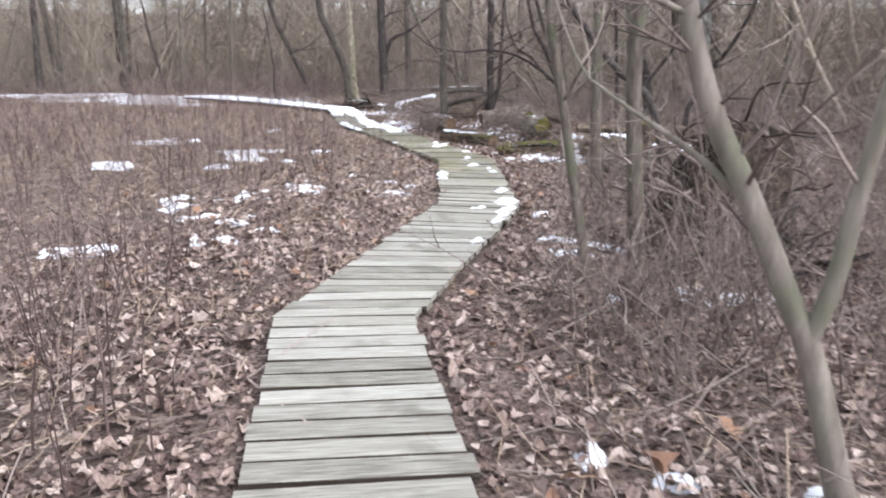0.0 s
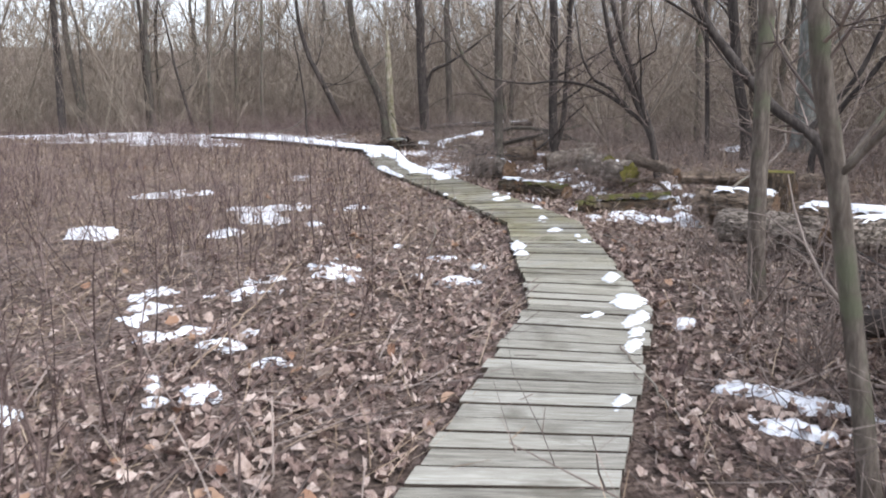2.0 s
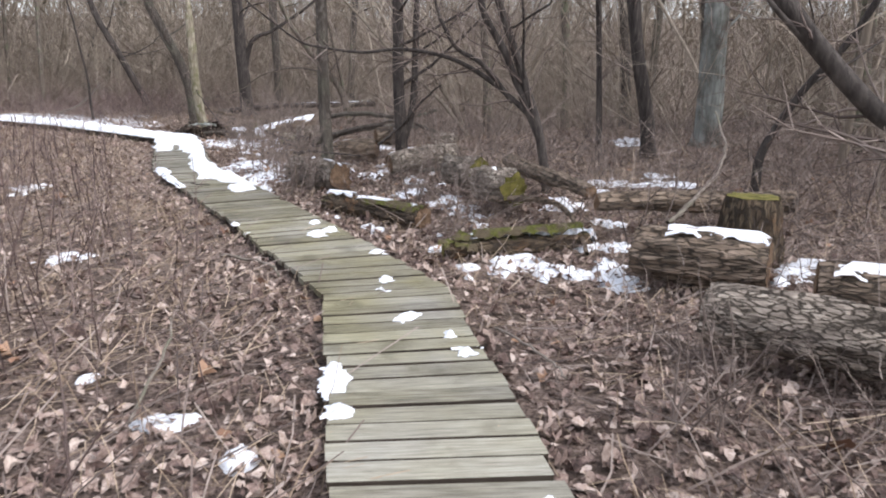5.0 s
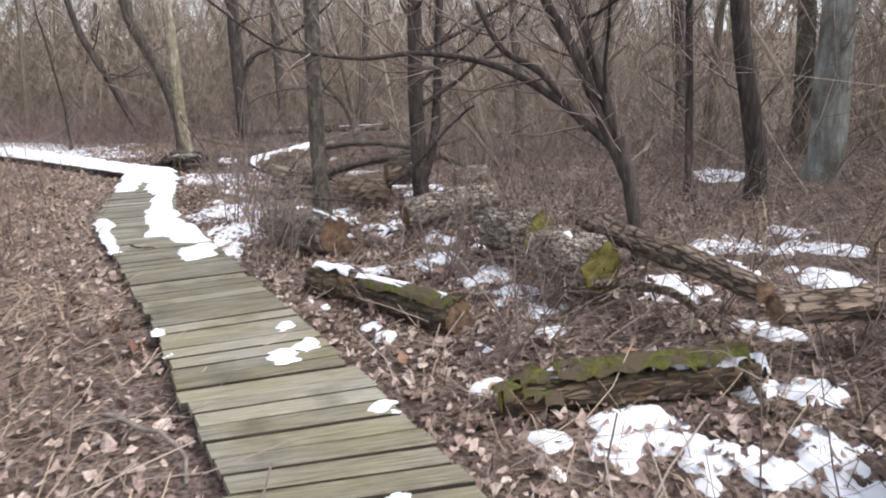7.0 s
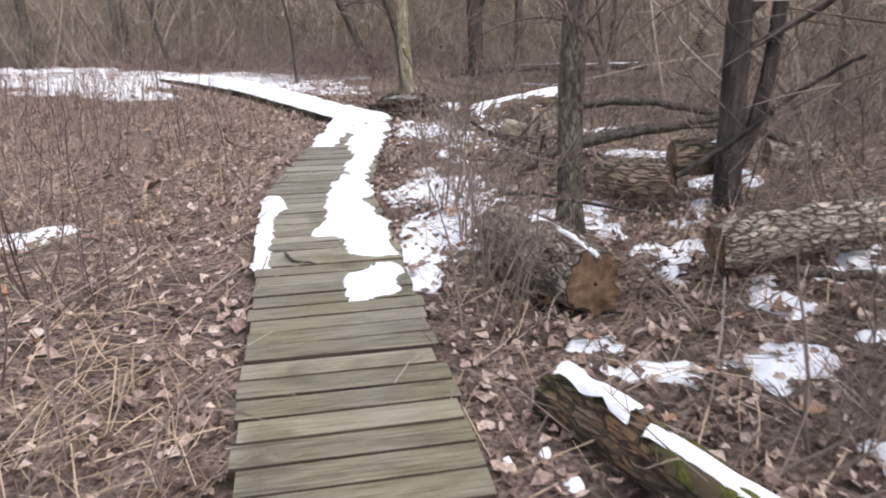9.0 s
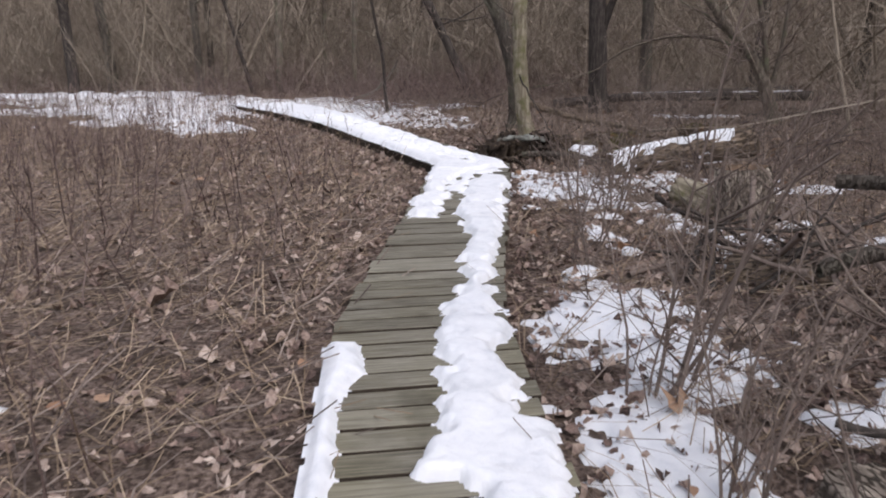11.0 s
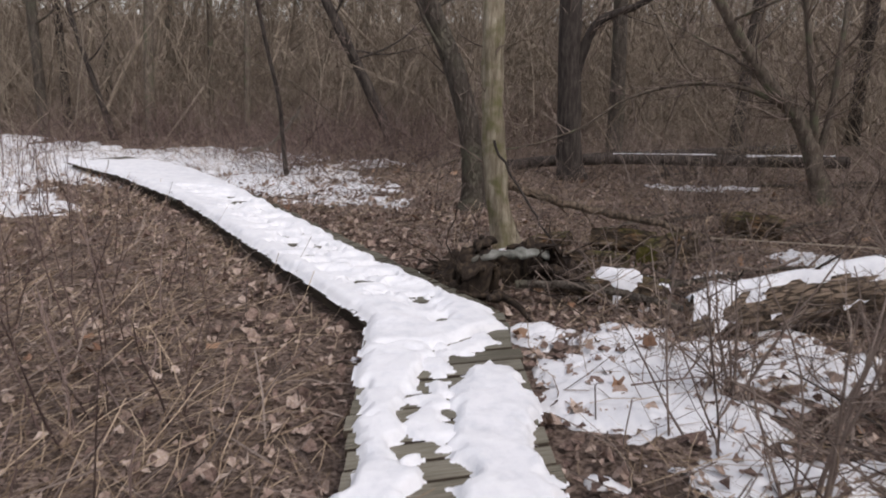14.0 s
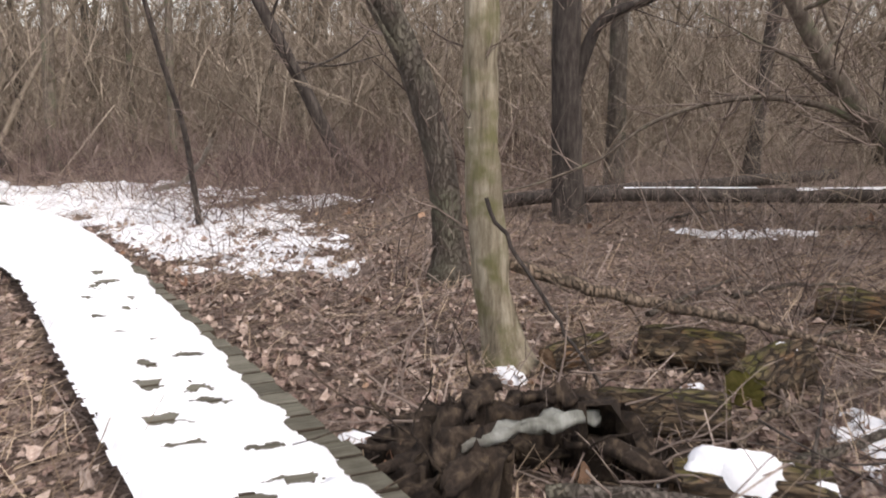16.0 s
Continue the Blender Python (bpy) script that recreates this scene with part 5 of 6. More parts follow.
snow("snow_patch", [(7.11, 10.25, 0.13, 0.12, -49)], "small melting snow patch on dead leaves", 0.028, 0.025, 61)
snow("snow_patch", [(7.44, 8.9, 0.12, 0.19, -63)], "small melting snow patch on dead leaves", 0.028, 0.025, 62)
snow("snow_patch", [(7.78, 8.91, 0.17, 0.09, -64)], "small melting snow patch on dead leaves", 0.028, 0.025, 63)
snow("snow_patch", [(2.92, 9.94, 0.06, 0.05, 0)], "small melting snow patch on the meadow floor", 0.028, 0.025, 64)
snow("snow_patch", [(3.11, 12.64, 0.17, 0.14, -2)], "small melting snow patch on the meadow floor", 0.028, 0.025, 65)
snow("snow_patch", [(3.23, 16.87, 0.12, 0.19, -2), (3.07, 16.66, 0.13, 0.18, 24)], "small melting snow patch on the meadow floor", 0.028, 0.025, 66)
snow("snow_patch", [(6.3, 14.11, 0.13, 0.08, -22)], "small melting snow patch on dead leaves", 0.028, 0.025, 67)
snow("snow_patch", [(6.44, 13.8, 0.25, 0.1, -25)], "small melting snow patch on dead leaves", 0.028, 0.025, 68)
snow("snow_patch", [(7.1, 14.75, 0.1, 0.15, -26)], "small melting snow patch on dead leaves", 0.028, 0.025, 69)
snow("snow_patch", [(7.37, 15.07, 0.21, 0.17, -27)], "small melting snow patch on dead leaves", 0.028, 0.025, 70)
snow("snow_patch", [(8.84, 18.11, 0.39, 0.47, -27)], "small melting snow patch on dead leaves", 0.028, 0.035, 71)
snow("snow_patch", [(8.88, 16.78, 0.13, 0.2, -31)], "small melting snow patch on dead leaves", 0.028, 0.025, 72)
snow("snow_patch", [(7.95, 15.81, 0.09, 0.14, -29)], "small melting snow patch on dead leaves", 0.028, 0.025, 73)
snow("snow_patch", [(7.22, 16.29, 0.21, 0.34, -22), (7.09, 16.01, 0.17, 0.2, -25), (6.87, 16.3, 0.2, 0.13, -27)], "small melting snow patch on dead leaves", 0.028, 0.025, 74)
snow("snow_patch", [(7.37, 14.22, 0.19, 0.21, -31)], "small melting snow patch on dead leaves", 0.028, 0.025, 75)
snow("snow_patch", [(6.99, 13.58, 0.17, 0.16, -31)], "small melting snow patch on dead leaves", 0.028, 0.025, 76)
snow("snow_patch", [(7.04, 12.93, 0.15, 0.24, -35)], "small melting snow patch on dead leaves", 0.028, 0.025, 77)
snow("snow_patch", [(6.93, 12.41, 0.14, 0.16, -38)], "small melting snow patch on dead leaves", 0.028, 0.025, 78)
snow("snow_patch", [(6.88, 12.0, 0.11, 0.14, -41)], "small melting snow patch on dead leaves", 0.028, 0.025, 79)
snow("snow_patch", [(6.62, 11.66, 0.1, 0.11, -42)], "small melting snow patch on dead leaves", 0.028, 0.025, 80)
snow("snow_patch", [(5.87, 12.33, 0.06, 0.1, -26)], "small melting snow patch on dead leaves", 0.028, 0.025, 81)
snow("snow_patch", [(5.89, 12.59, 0.05, 0.08, -25)], "small melting snow patch on dead leaves", 0.028, 0.025, 82)
snow("snow_patch", [(6.45, 12.65, 0.05, 0.08, -31)], "small melting snow patch on dead leaves", 0.028, 0.025, 83)
snow("snow_patch", [(8.01, 14.35, 0.15, 0.21, -35)], "small melting snow patch on dead leaves", 0.028, 0.025, 84)
snow("snow_patch", [(7.67, 11.75, 0.14, 0.22, -51), (7.68, 11.51, 0.14, 0.11, -54)], "small melting snow patch on dead leaves", 0.028, 0.025, 85)
snow("snow_patch", [(8.22, 11.53, 0.17, 0.14, -58)], "small melting snow patch on dead leaves", 0.028, 0.025, 86)
snow("snow_patch", [(8.43, 12.13, 0.14, 0.17, -53)], "small melting snow patch on dead leaves", 0.028, 0.025, 87)
snow("snow_patch", [(8.86, 12.1, 0.22, 0.26, -56)], "small melting snow patch on dead leaves", 0.028, 0.025, 88)
snow("snow_patch", [(9.68, 12.14, 0.17, 0.21, -60)], "small melting snow patch on dead leaves", 0.028, 0.025, 89)
snow("snow_patch", [(9.01, 11.69, 0.19, 0.24, -61)], "small melting snow patch on dead leaves", 0.028, 0.025, 90)
snow("snow_patch", [(9.29, 11.5, 0.2, 0.2, -64)], "small melting snow patch on dead leaves", 0.028, 0.025, 91)
snow("snow_patch", [(8.55, 11.11, 0.17, 0.17, -64)], "small melting snow patch on dead leaves", 0.028, 0.025, 92)
snow("snow_patch", [(7.58, 10.9, 0.11, 0.09, -61)], "small melting snow patch on dead leaves", 0.028, 0.025, 93)
snow("snow_patch", [(7.56, 10.72, 0.09, 0.09, -63)], "small melting snow patch on dead leaves", 0.028, 0.025, 94)
snow("snow_patch", [(5.98, 11.33, 0.11, 0.09, -37)], "small melting snow patch on dead leaves", 0.028, 0.025, 95)
snow("snow_patch", [(6.94, 10.45, 0.13, 0.12, -62)], "small melting snow patch on dead leaves", 0.028, 0.025, 96)
snow("snow_patch", [(6.44, 11.02, 0.18, 0.05, -48)], "small melting snow patch on dead leaves", 0.028, 0.025, 97)
snow("snow_patch", [(6.24, 11.78, 0.07, 0.05, -36)], "small melting snow patch on dead leaves", 0.028, 0.025, 98)
snow("snow_patch", [(11.72, 14.39, 0.28, 0.4, -54)], "small melting snow patch on dead leaves", 0.028, 0.035, 99)
snow("snow_patch", [(6.37, 17.58, 0.36, 0.58, -13), (6.48, 16.8, 0.23, 0.37, -16), (6.39, 17.04, 0.42, 0.5, -18)], "small melting snow patch on dead leaves", 0.028, 0.035, 100)
snow("snow_patch", [(5.96, 16.21, 0.25, 0.4, -12), (6.25, 16.17, 0.19, 0.3, -20), (5.86, 15.84, 0.17, 0.2, -16)], "small melting snow patch on dead leaves", 0.028, 0.035, 101)
snow("snow_patch", [(5.74, 15.37, 0.16, 0.21, -12)], "small melting snow patch on dead leaves", 0.028, 0.025, 102)
snow("snow_patch", [(7.2, 15.66, 0.08, 0.13, -28)], "small melting snow patch on dead leaves", 0.028, 0.025, 103)
snow("snow_patch", [(8.56, 17.47, 0.34, 0.3, -30)], "small melting snow patch on dead leaves", 0.028, 0.025, 104)
snow("snow_patch", [(8.43, 16.46, 0.12, 0.2, -34)], "small melting snow patch on dead leaves", 0.028, 0.025, 105)
snow("snow_patch", [(7.66, 15.55, 0.1, 0.11, -33)], "small melting snow patch on dead leaves", 0.028, 0.025, 106)
snow("snow_patch", [(8.69, 16.25, 0.08, 0.13, -37)], "small melting snow patch on dead leaves", 0.028, 0.025, 107)
snow("snow_patch", [(7.48, 13.65, 0.07, 0.08, -46)], "small melting snow patch on dead leaves", 0.028, 0.025, 108)
snow("snow_patch", [(5.78, 13.34, 0.03, 0.06, -23)], "small melting snow patch on dead leaves", 0.028, 0.025, 109)
snow("snow_patch", [(5.62, 13.32, 0.02, 0.03, -20)], "small melting snow patch on dead leaves", 0.028, 0.025, 110)
snow("snow_patch", [(5.82, 13.13, 0.05, 0.04, -26)], "small melting snow patch on dead leaves", 0.028, 0.025, 111)
snow("snow_patch", [(6.77, 15.08, 0.1, 0.06, -36)], "small melting snow patch on dead leaves", 0.028, 0.025, 112)
snow("snow_patch", [(7.7, 19.55, 0.15, 0.23, -22)], "small melting snow patch on dead leaves", 0.028, 0.025, 113)
snow("snow_patch", [(7.37, 21.17, 0.35, 0.56, -16), (7.0, 21.34, 0.35, 0.26, -24), (7.6, 22.0, 0.18, 0.29, -27), (7.45, 21.73, 0.18, 0.29, -35), (7.69, 21.5, 0.24, 0.23, -41), (7.96, 21.54, 0.25, 0.23, -43)], "small melting snow patch on dead leaves", 0.028, 0.035, 114)
snow("snow_patch", [(2.91, 16.18, 0.14, 0.08, 29)], "small melting snow patch on the meadow floor", 0.028, 0.025, 115)
snow("snow_patch", [(6.99, 22.35, 0.16, 0.22, -20)], "small melting snow patch on dead leaves", 0.028, 0.025, 116)
snow("snow_patch", [(7.98, 23.05, 0.13, 0.21, -25)], "small melting snow patch on dead leaves", 0.028, 0.025, 117)
snow("snow_patch", [(7.33, 20.56, 0.18, 0.17, -32)], "small melting snow patch on dead leaves", 0.028, 0.025, 118)
snow("snow_patch", [(6.87, 19.64, 0.08, 0.08, -33)], "small melting snow patch on dead leaves", 0.028, 0.025, 119)
snow("snow_patch", [(6.86, 19.48, 0.07, 0.05, -35)], "small melting snow patch on dead leaves", 0.028, 0.025, 120)
snow("snow_patch", [(6.81, 19.33, 0.08, 0.05, -36)], "small melting snow patch on dead leaves", 0.028, 0.025, 121)
snow("snow_patch", [(6.82, 19.05, 0.03, 0.05, -39)], "small melting snow patch on dead leaves", 0.028, 0.025, 122)
snow("snow_patch", [(6.9, 18.87, 0.09, 0.08, -43)], "small melting snow patch on dead leaves", 0.028, 0.025, 123)
snow("snow_patch", [(8.37, 21.43, 0.18, 0.17, -36)], "small melting snow patch on dead leaves", 0.028, 0.025, 124)
snow("snow_patch", [(9.38, 21.63, 0.25, 0.22, -42)], "small melting snow patch on dead leaves", 0.028, 0.025, 125)
snow("snow_patch", [(6.61, 20.63, 0.08, 0.06, -23)], "small melting snow patch on dead leaves", 0.028, 0.025, 126)
snow("snow_patch", [(7.16, 20.08, 0.09, 0.06, -33)], "small melting snow patch on dead leaves", 0.028, 0.025, 127)
snow("snow_patch", [(7.64, 20.04, 0.17, 0.06, -39)], "small melting snow patch on dead leaves", 0.028, 0.025, 128)
snow("snow_patch", [(7.37, 19.78, 0.06, 0.05, -39)], "small melting snow patch on dead leaves", 0.028, 0.025, 129)
snow("snow_patch", [(6.93, 21.84, 0.14, 0.16, -27)], "small melting snow patch on dead leaves", 0.028, 0.025, 130)
snow("snow_patch", [(8.47, 21.85, 0.21, 0.33, -45)], "small melting snow patch on dead leaves", 0.028, 0.025, 131)
snow("snow_patch", [(8.92, 23.26, 0.18, 0.27, -38)], "small melting snow patch on dead leaves", 0.028, 0.025, 132)
snow("snow_patch", [(10.1, 23.67, 0.24, 0.23, -44)], "small melting snow patch on dead leaves", 0.028, 0.025, 133)
snow("snow_patch", [(8.41, 24.02, 0.09, 0.08, -30)], "small melting snow patch on dead leaves", 0.028, 0.025, 134)
snow("snow_patch", [(5.74, 22.23, 0.04, 0.06, -6)], "small melting snow patch on the meadow floor", 0.028, 0.025, 135)
snow("snow_patch", [(5.51, 28.73, 0.46, 0.74, -1), (6.08, 28.56, 0.45, 0.44, -4)], "large ragged melting snow patch on leaf litter", 0.028, 0.035, 136)
snow("snow_patch", [(6.69, 27.68, 0.35, 0.25, -8), (6.9, 27.4, 0.18, 0.21, -9)], "small melting snow patch on dead leaves", 0.028, 0.025, 137)
snow("snow_patch", [(7.22, 31.83, 0.51, 0.33, -8)], "small melting snow patch on dead leaves", 0.028, 0.035, 138)
snow("snow_patch", [(9.02, 24.22, 0.08, 0.09, -42)], "small melting snow patch on dead leaves", 0.028, 0.025, 139)
snow("snow_patch", [(7.65, 23.96, 0.08, 0.12, -29)], "small melting snow patch on dead leaves", 0.028, 0.025, 140)
snow("snow_patch", [(7.66, 23.19, 0.05, 0.08, -36)], "small melting snow patch on dead leaves", 0.028, 0.025, 141)
snow("snow_patch", [(11.18, 27.33, 0.39, 0.17, -39)], "small melting snow patch on dead leaves", 0.028, 0.035, 142)
snow("snow_patch", [(11.84, 27.14, 0.27, 0.15, -43)], "small melting snow patch on dead leaves", 0.028, 0.025, 143)
snow("snow_patch", [(6.14, 27.77, 0.22, 0.23, -2)], "small melting snow patch on dead leaves", 0.028, 0.025, 144)
snow("snow_patch", [(6.49, 24.03, 0.09, 0.06, -10)], "small melting snow patch on dead leaves", 0.028, 0.025, 145)

for k, (blobs, rough) in enumerate((([(7.15, 21.5, 0.5, 0.46, 20), (7.7, 21.7, 0.5, 0.3, 20), (7.5, 22.15, 0.28, 0.36, 0), (6.95, 21.2, 0.25, 0.2, 0)], 0.6),
                                   ([(8.5, 21.5, 0.5, 0.22, -10), (8.2, 21.2, 0.3, 0.12, 15)], 0.6), ([(9.2, 22.75, 0.55, 0.2, 20), (8.75, 22.9, 0.25, 0.2, 0)], 0.6),
                                   ([(7.0, 22.5, 0.2, 0.12, -20)], 0.6), ([(7.35, 20.45, 0.3, 0.12, -30), (7.75, 20.45, 0.22, 0.1, -20)], 0.6),
                                   ([(6.42, 18.45, 0.16, 0.1, 20)], 0.7),
                                   ([(7.85, 18.95, 0.34, 0.22, 20), (7.5, 18.5, 0.14, 0.2, 0)], 0.6), ([(9.8, 21.0, 0.35, 0.2, 0)], 0.7),
                                   ([(6.9, 19.45, 0.1, 0.2, 20)], 0.6), ([(8.6, 19.55, 0.2, 0.14, 0)], 0.7), ([(9.2, 20.9, 0.2, 0.12, 0)], 0.7))):
    snow("snow_patch", blobs, "ragged melting snow pierced by dead stems", 0.034, 0.025, 200 + k, rough, None, 5.0)
snow("snow_sheet", [(-0.6, 33.2, 2.6, 1.4, -15), (1.0, 28.9, 1.3, 0.7, 10), (2.1, 27.6, 0.7, 0.8, 20), (-1.6, 30.8, 1.6, 0.7, 0), (-3.5, 35.5, 1.8, 1.2, 0)], "broken snow sheet in thin dead stems", 0.04, 0.06, 7, 0.9, None, 2.4)
snow("snow_sheet", [(4.3, 33.0, 1.6, 1.0, 0), (5.9, 30.2, 1.0, 0.6, -20), (6.4, 28.6, 0.7, 0.5, 0), (6.9, 31.4, 0.9, 0.35, 0)], "ragged snow under the brush edge", 0.04, 0.05, 8, 0.95, None, 3.0)
log_snow((10.6, 28.55, 0.32), (11.8, 27.75, 0.4), 0.08, 0.025, 31, "thin snow line along a fallen trunk", 0.015)
log_snow((12.2, 27.5, 0.41), (13.3, 27.1, 0.45), 0.085, 0.03, 32, "thin snow line along a fallen trunk", 0.015)
snow("snow_patch", [(7.46, 24.55, 0.08, 0.14, 10)], "small snow remnant at the foot of the dead tree", 0.05, 0.015, 240, 0.5)

# ---------------------------------------------------------------- leaf litter, grass, brush, woods
def leaf_shape(seed, lobed):
    """A curled, crumpled dry leaf of about unit length."""
    rng = np.random.default_rng(seed)
    ys = np.array([-0.5, -0.2, 0.05, 0.28, 0.55]) if lobed else np.array([-0.5, 0.0, 0.5])
    ws = np.array([0.06, 0.38, 0.29, 0.36, 0.03]) if lobed else np.array([0.05, 0.36, 0.04])
    ws = ws * rng.uniform(0.75, 1.25, len(ws))
    curl, arch = rng.uniform(0.15, 1.3), rng.uniform(-0.5, 0.7)
    mid = np.stack([0.04 * rng.normal(0, 1, len(ys)), ys, arch * (0.25 - ys ** 2) + 0.05], -1)
    rows = []
    for sgn in (-1, 1):
        w = ws * rng.uniform(0.8, 1.15, len(ws))
        rows.append(np.stack([sgn * w, ys + 0.12 * (w > 0.3) * (1 if lobed else 0) + 0.03 * rng.normal(0, 1, len(ys)), mid[:, 2] + curl * w * rng.uniform(-0.3, 1.7, len(ys))], -1))
    v = np.concatenate([rows[0], mid, rows[1]])
    n = len(ys)
    q = [[k, k + 1, n + k + 1, n + k] for k in range(n - 1)] + [[n + k, n + k + 1, 2 * n + k + 1, 2 * n + k] for k in range(n - 1)]
    v[:, 2] -= v[:, 2].min()
    return v, np.array(q)


LEAF = [leaf_shape(100 + k, False) for k in range(8)]
LEAF_LOBED = [leaf_shape(140 + k, True) for k in range(12)]


def area(rng, n, x0, x1, y0, y1):
    return rng.uniform(x0, x1, n), rng.uniform(y0, y1, n)


def litter(name, n, seed, mat, size, keep, shapes, x0=-7, x1=15, y0=-1, y1=31, lift=0.012, tilt=0.5, clear=0.47):
    rng = np.random.default_rng(seed)
    x, y = area(rng, n, x0, x1, y0, y1)
    d, s = walk_distance(x, y)
    ok = (d > clear) & (rng.random(n) < keep(x, y, d, s))
    x, y = x[ok], y[ok]
    k = len(x)
    z = ground_z(x, y) + lift * rng.random(k) * 3
    return scatter(shapes, np.stack([x, y, z, rng.uniform(0, 6.3, k), size * rng.lognormal(0, 0.28, k), np.abs(rng.normal(0, tilt, k)), rng.uniform(0, 6.3, k)], -1), name, mat, False)


def overlooked(x, y):
    """The share of plants kept: all where the walk overlooks the ground, few elsewhere."""
    return np.where((x > -0.33 * y - 1.8) & (y > 0.4 * x - 3.2), 1.0, 0.1)


def leafy(x, y, d, s):
    """Share of leaves: thick east of the walk and on the first flats, thin in the straw meadow."""
    return np.where(s < 0, 0.16 + 0.84 * (1 - step(y, 6, 13)) * np.exp(-np.clip(d - 2.2, 0, 9) / 1.6) + 0.3 * np.exp(-np.clip(d - 0.6, 0, 9) / 0.9), 0.95 - 0.32 * step(y, 7, 10))


tagged(litter("leaf_litter", 74000, 11, M_LEAF, 0.052, lambda x, y, d, s: overlooked(x, y) * leafy(x, y, d, s) * (d < 2.9), LEAF_LOBED, -3, 10, 1, 30),
       "dry curled tan and brown leaves covering the ground", "leaf litter", kind="stuff")
tagged(litter("leaf_litter", 95000, 13, M_LEAF, 0.047, lambda x, y, d, s: overlooked(x, y) * leafy(x, y, d, s) * np.exp(-np.clip(d - 4, 0, 20) / 5), LEAF),
       "small broken brown leaves covering the ground", "leaf litter", kind="stuff")
tagged(litter("fallen_leaves", 1900, 12, M_LEAF_ORANGE, 0.075, lambda x, y, d, s: leafy(x, y, d, s) * np.exp(-np.clip(d - 1, 0, 20) / 3), LEAF_LOBED, lift=0.025),
       "larger orange-brown fallen leaves", "leaf litter", kind="stuff")


def straw_variants(count, length, flat, width):
    out = []
    for k in range(8):
        rng = np.random.default_rng(200 + k)
        b = Bag()
        for _ in range(count):
            a = rng.uniform(0, 6.3)
            p = bend(rng, (rng.normal(0, 0.12), rng.normal(0, 0.12), 0.01), (math.cos(a), math.sin(a), flat * rng.random()), length * (0.5 + rng.random()), 2, 0.2, -0.05)
            side = np.array([-math.sin(a), math.cos(a), 0.3]) * width
            b.add(np.concatenate([p - side, p + side]), [[i, i + 1, i + 4, i + 3] for i in range(2)])
        out.append(b.arrays())
    return out


def spread(variants, name, n, seed, mat, keep, x0, x1, y0, y1, size=(0.7, 1.3), tilt=0.15, clear=0.55):
    rng = np.random.default_rng(seed)
    x, y = area(rng, n, x0, x1, y0, y1)
    d, s = walk_distance(x, y)
    ok = (d > clear) & (rng.random(n) < keep(x, y, d, s))
    x, y = x[ok], y[ok]
    k = len(x)
    return scatter(variants, np.stack([x, y, ground_z(x, y) - 0.01, rng.uniform(0, 6.3, k), rng.uniform(size[0], size[1], k), np.abs(rng.normal(0, tilt, k)), rng.uniform(0, 6.3, k)], -1), name, mat)


tagged(spread(straw_variants(7, 0.28, 0.4, 0.0021), "dead_grass", 27000, 21, M_STRAW, lambda x, y, d, s: overlooked(x, y) * np.where(s < 0, 0.4 + 0.6 * step(y, 7, 13), 0.3 + 0.4 * step(y, 7, 10)) * np.exp(-np.clip(d - 5, 0, 20) / 6), -11, 13, -1, 34),
       "flattened straw-coloured dead grass", "grass", kind="stuff")
tagged(spread(straw_variants(3, 0.4, 0.3, 0.0034), "twig_litter", 15000, 22, M_TWIG, lambda x, y, d, s: overlooked(x, y) * np.exp(-np.clip(d - 4, 0, 20) / 6), -8, 14, -1, 34),
       "thin broken twigs scattered over the leaves", "twigs", kind="stuff")


def ribbon(p, w, rng):
    """A flat strip for twigs too thin to see round."""
    a = rng.uniform(0, 6.3)
    side = np.array([math.cos(a), math.sin(a), 0.25]) * w
    n = len(p)
    t = np.linspace(1, 0.4, n)[:, None]
    return np.concatenate([p - side * t, p + side * t]), [[i, i + 1, n + i + 1, n + i] for i in range(n - 1)]


def bushes(seed, n, stems, height, r, branches, length, sub, lean, rise=0.02, lo=0.2, arch=0.0, sides=3, base=0.1, thin=0.4, spread=1.0):
    """Variants of a bare bush or sapling: round stems, flat twigs."""
    out = []
    for k in range(n):
        rng = np.random.default_rng(seed + k)
        b = Bag()
        for _ in range(stems):
            h = height * (0.55 + 0.6 * rng.random())
            p = bend(rng, (rng.normal(0, base), rng.normal(0, base), 0), (rng.normal(0, lean), rng.normal(0, lean), 1), h, 6, 0.08, rise - arch)
            b.add(*tube(p, np.linspace(r, r * 0.35, 7), sides))
            for _ in range(branches):
                f = lo + (1 - lo) * rng.random()
                i = min(int(f * 6), 5)
                o = p[i] + (p[i + 1] - p[i]) * rng.random()
                t = (p[i + 1] - p[i]) / np.linalg.norm(p[i + 1] - p[i])
                q = bend(rng, o, t * 0.8 + rng.normal(0, 0.6, 3) * spread, length * (0.4 + 0.8 * rng.random()) * (1.2 - 0.6 * f), 3, 0.15, rise)
                b.add(*ribbon(q, r * thin, rng))
                for _ in range(sub):
                    g = rng.integers(1, 4)
                    z = bend(rng, q[g], (q[g] - q[g - 1]) / (length + 0.01) * 2 + rng.normal(0, 0.7, 3), length * (0.2 + 0.4 * rng.random()), 1, 0.2, rise)
                    b.add(*ribbon(z, r * thin * 0.6, rng))
        out.append(b.arrays())
    return out


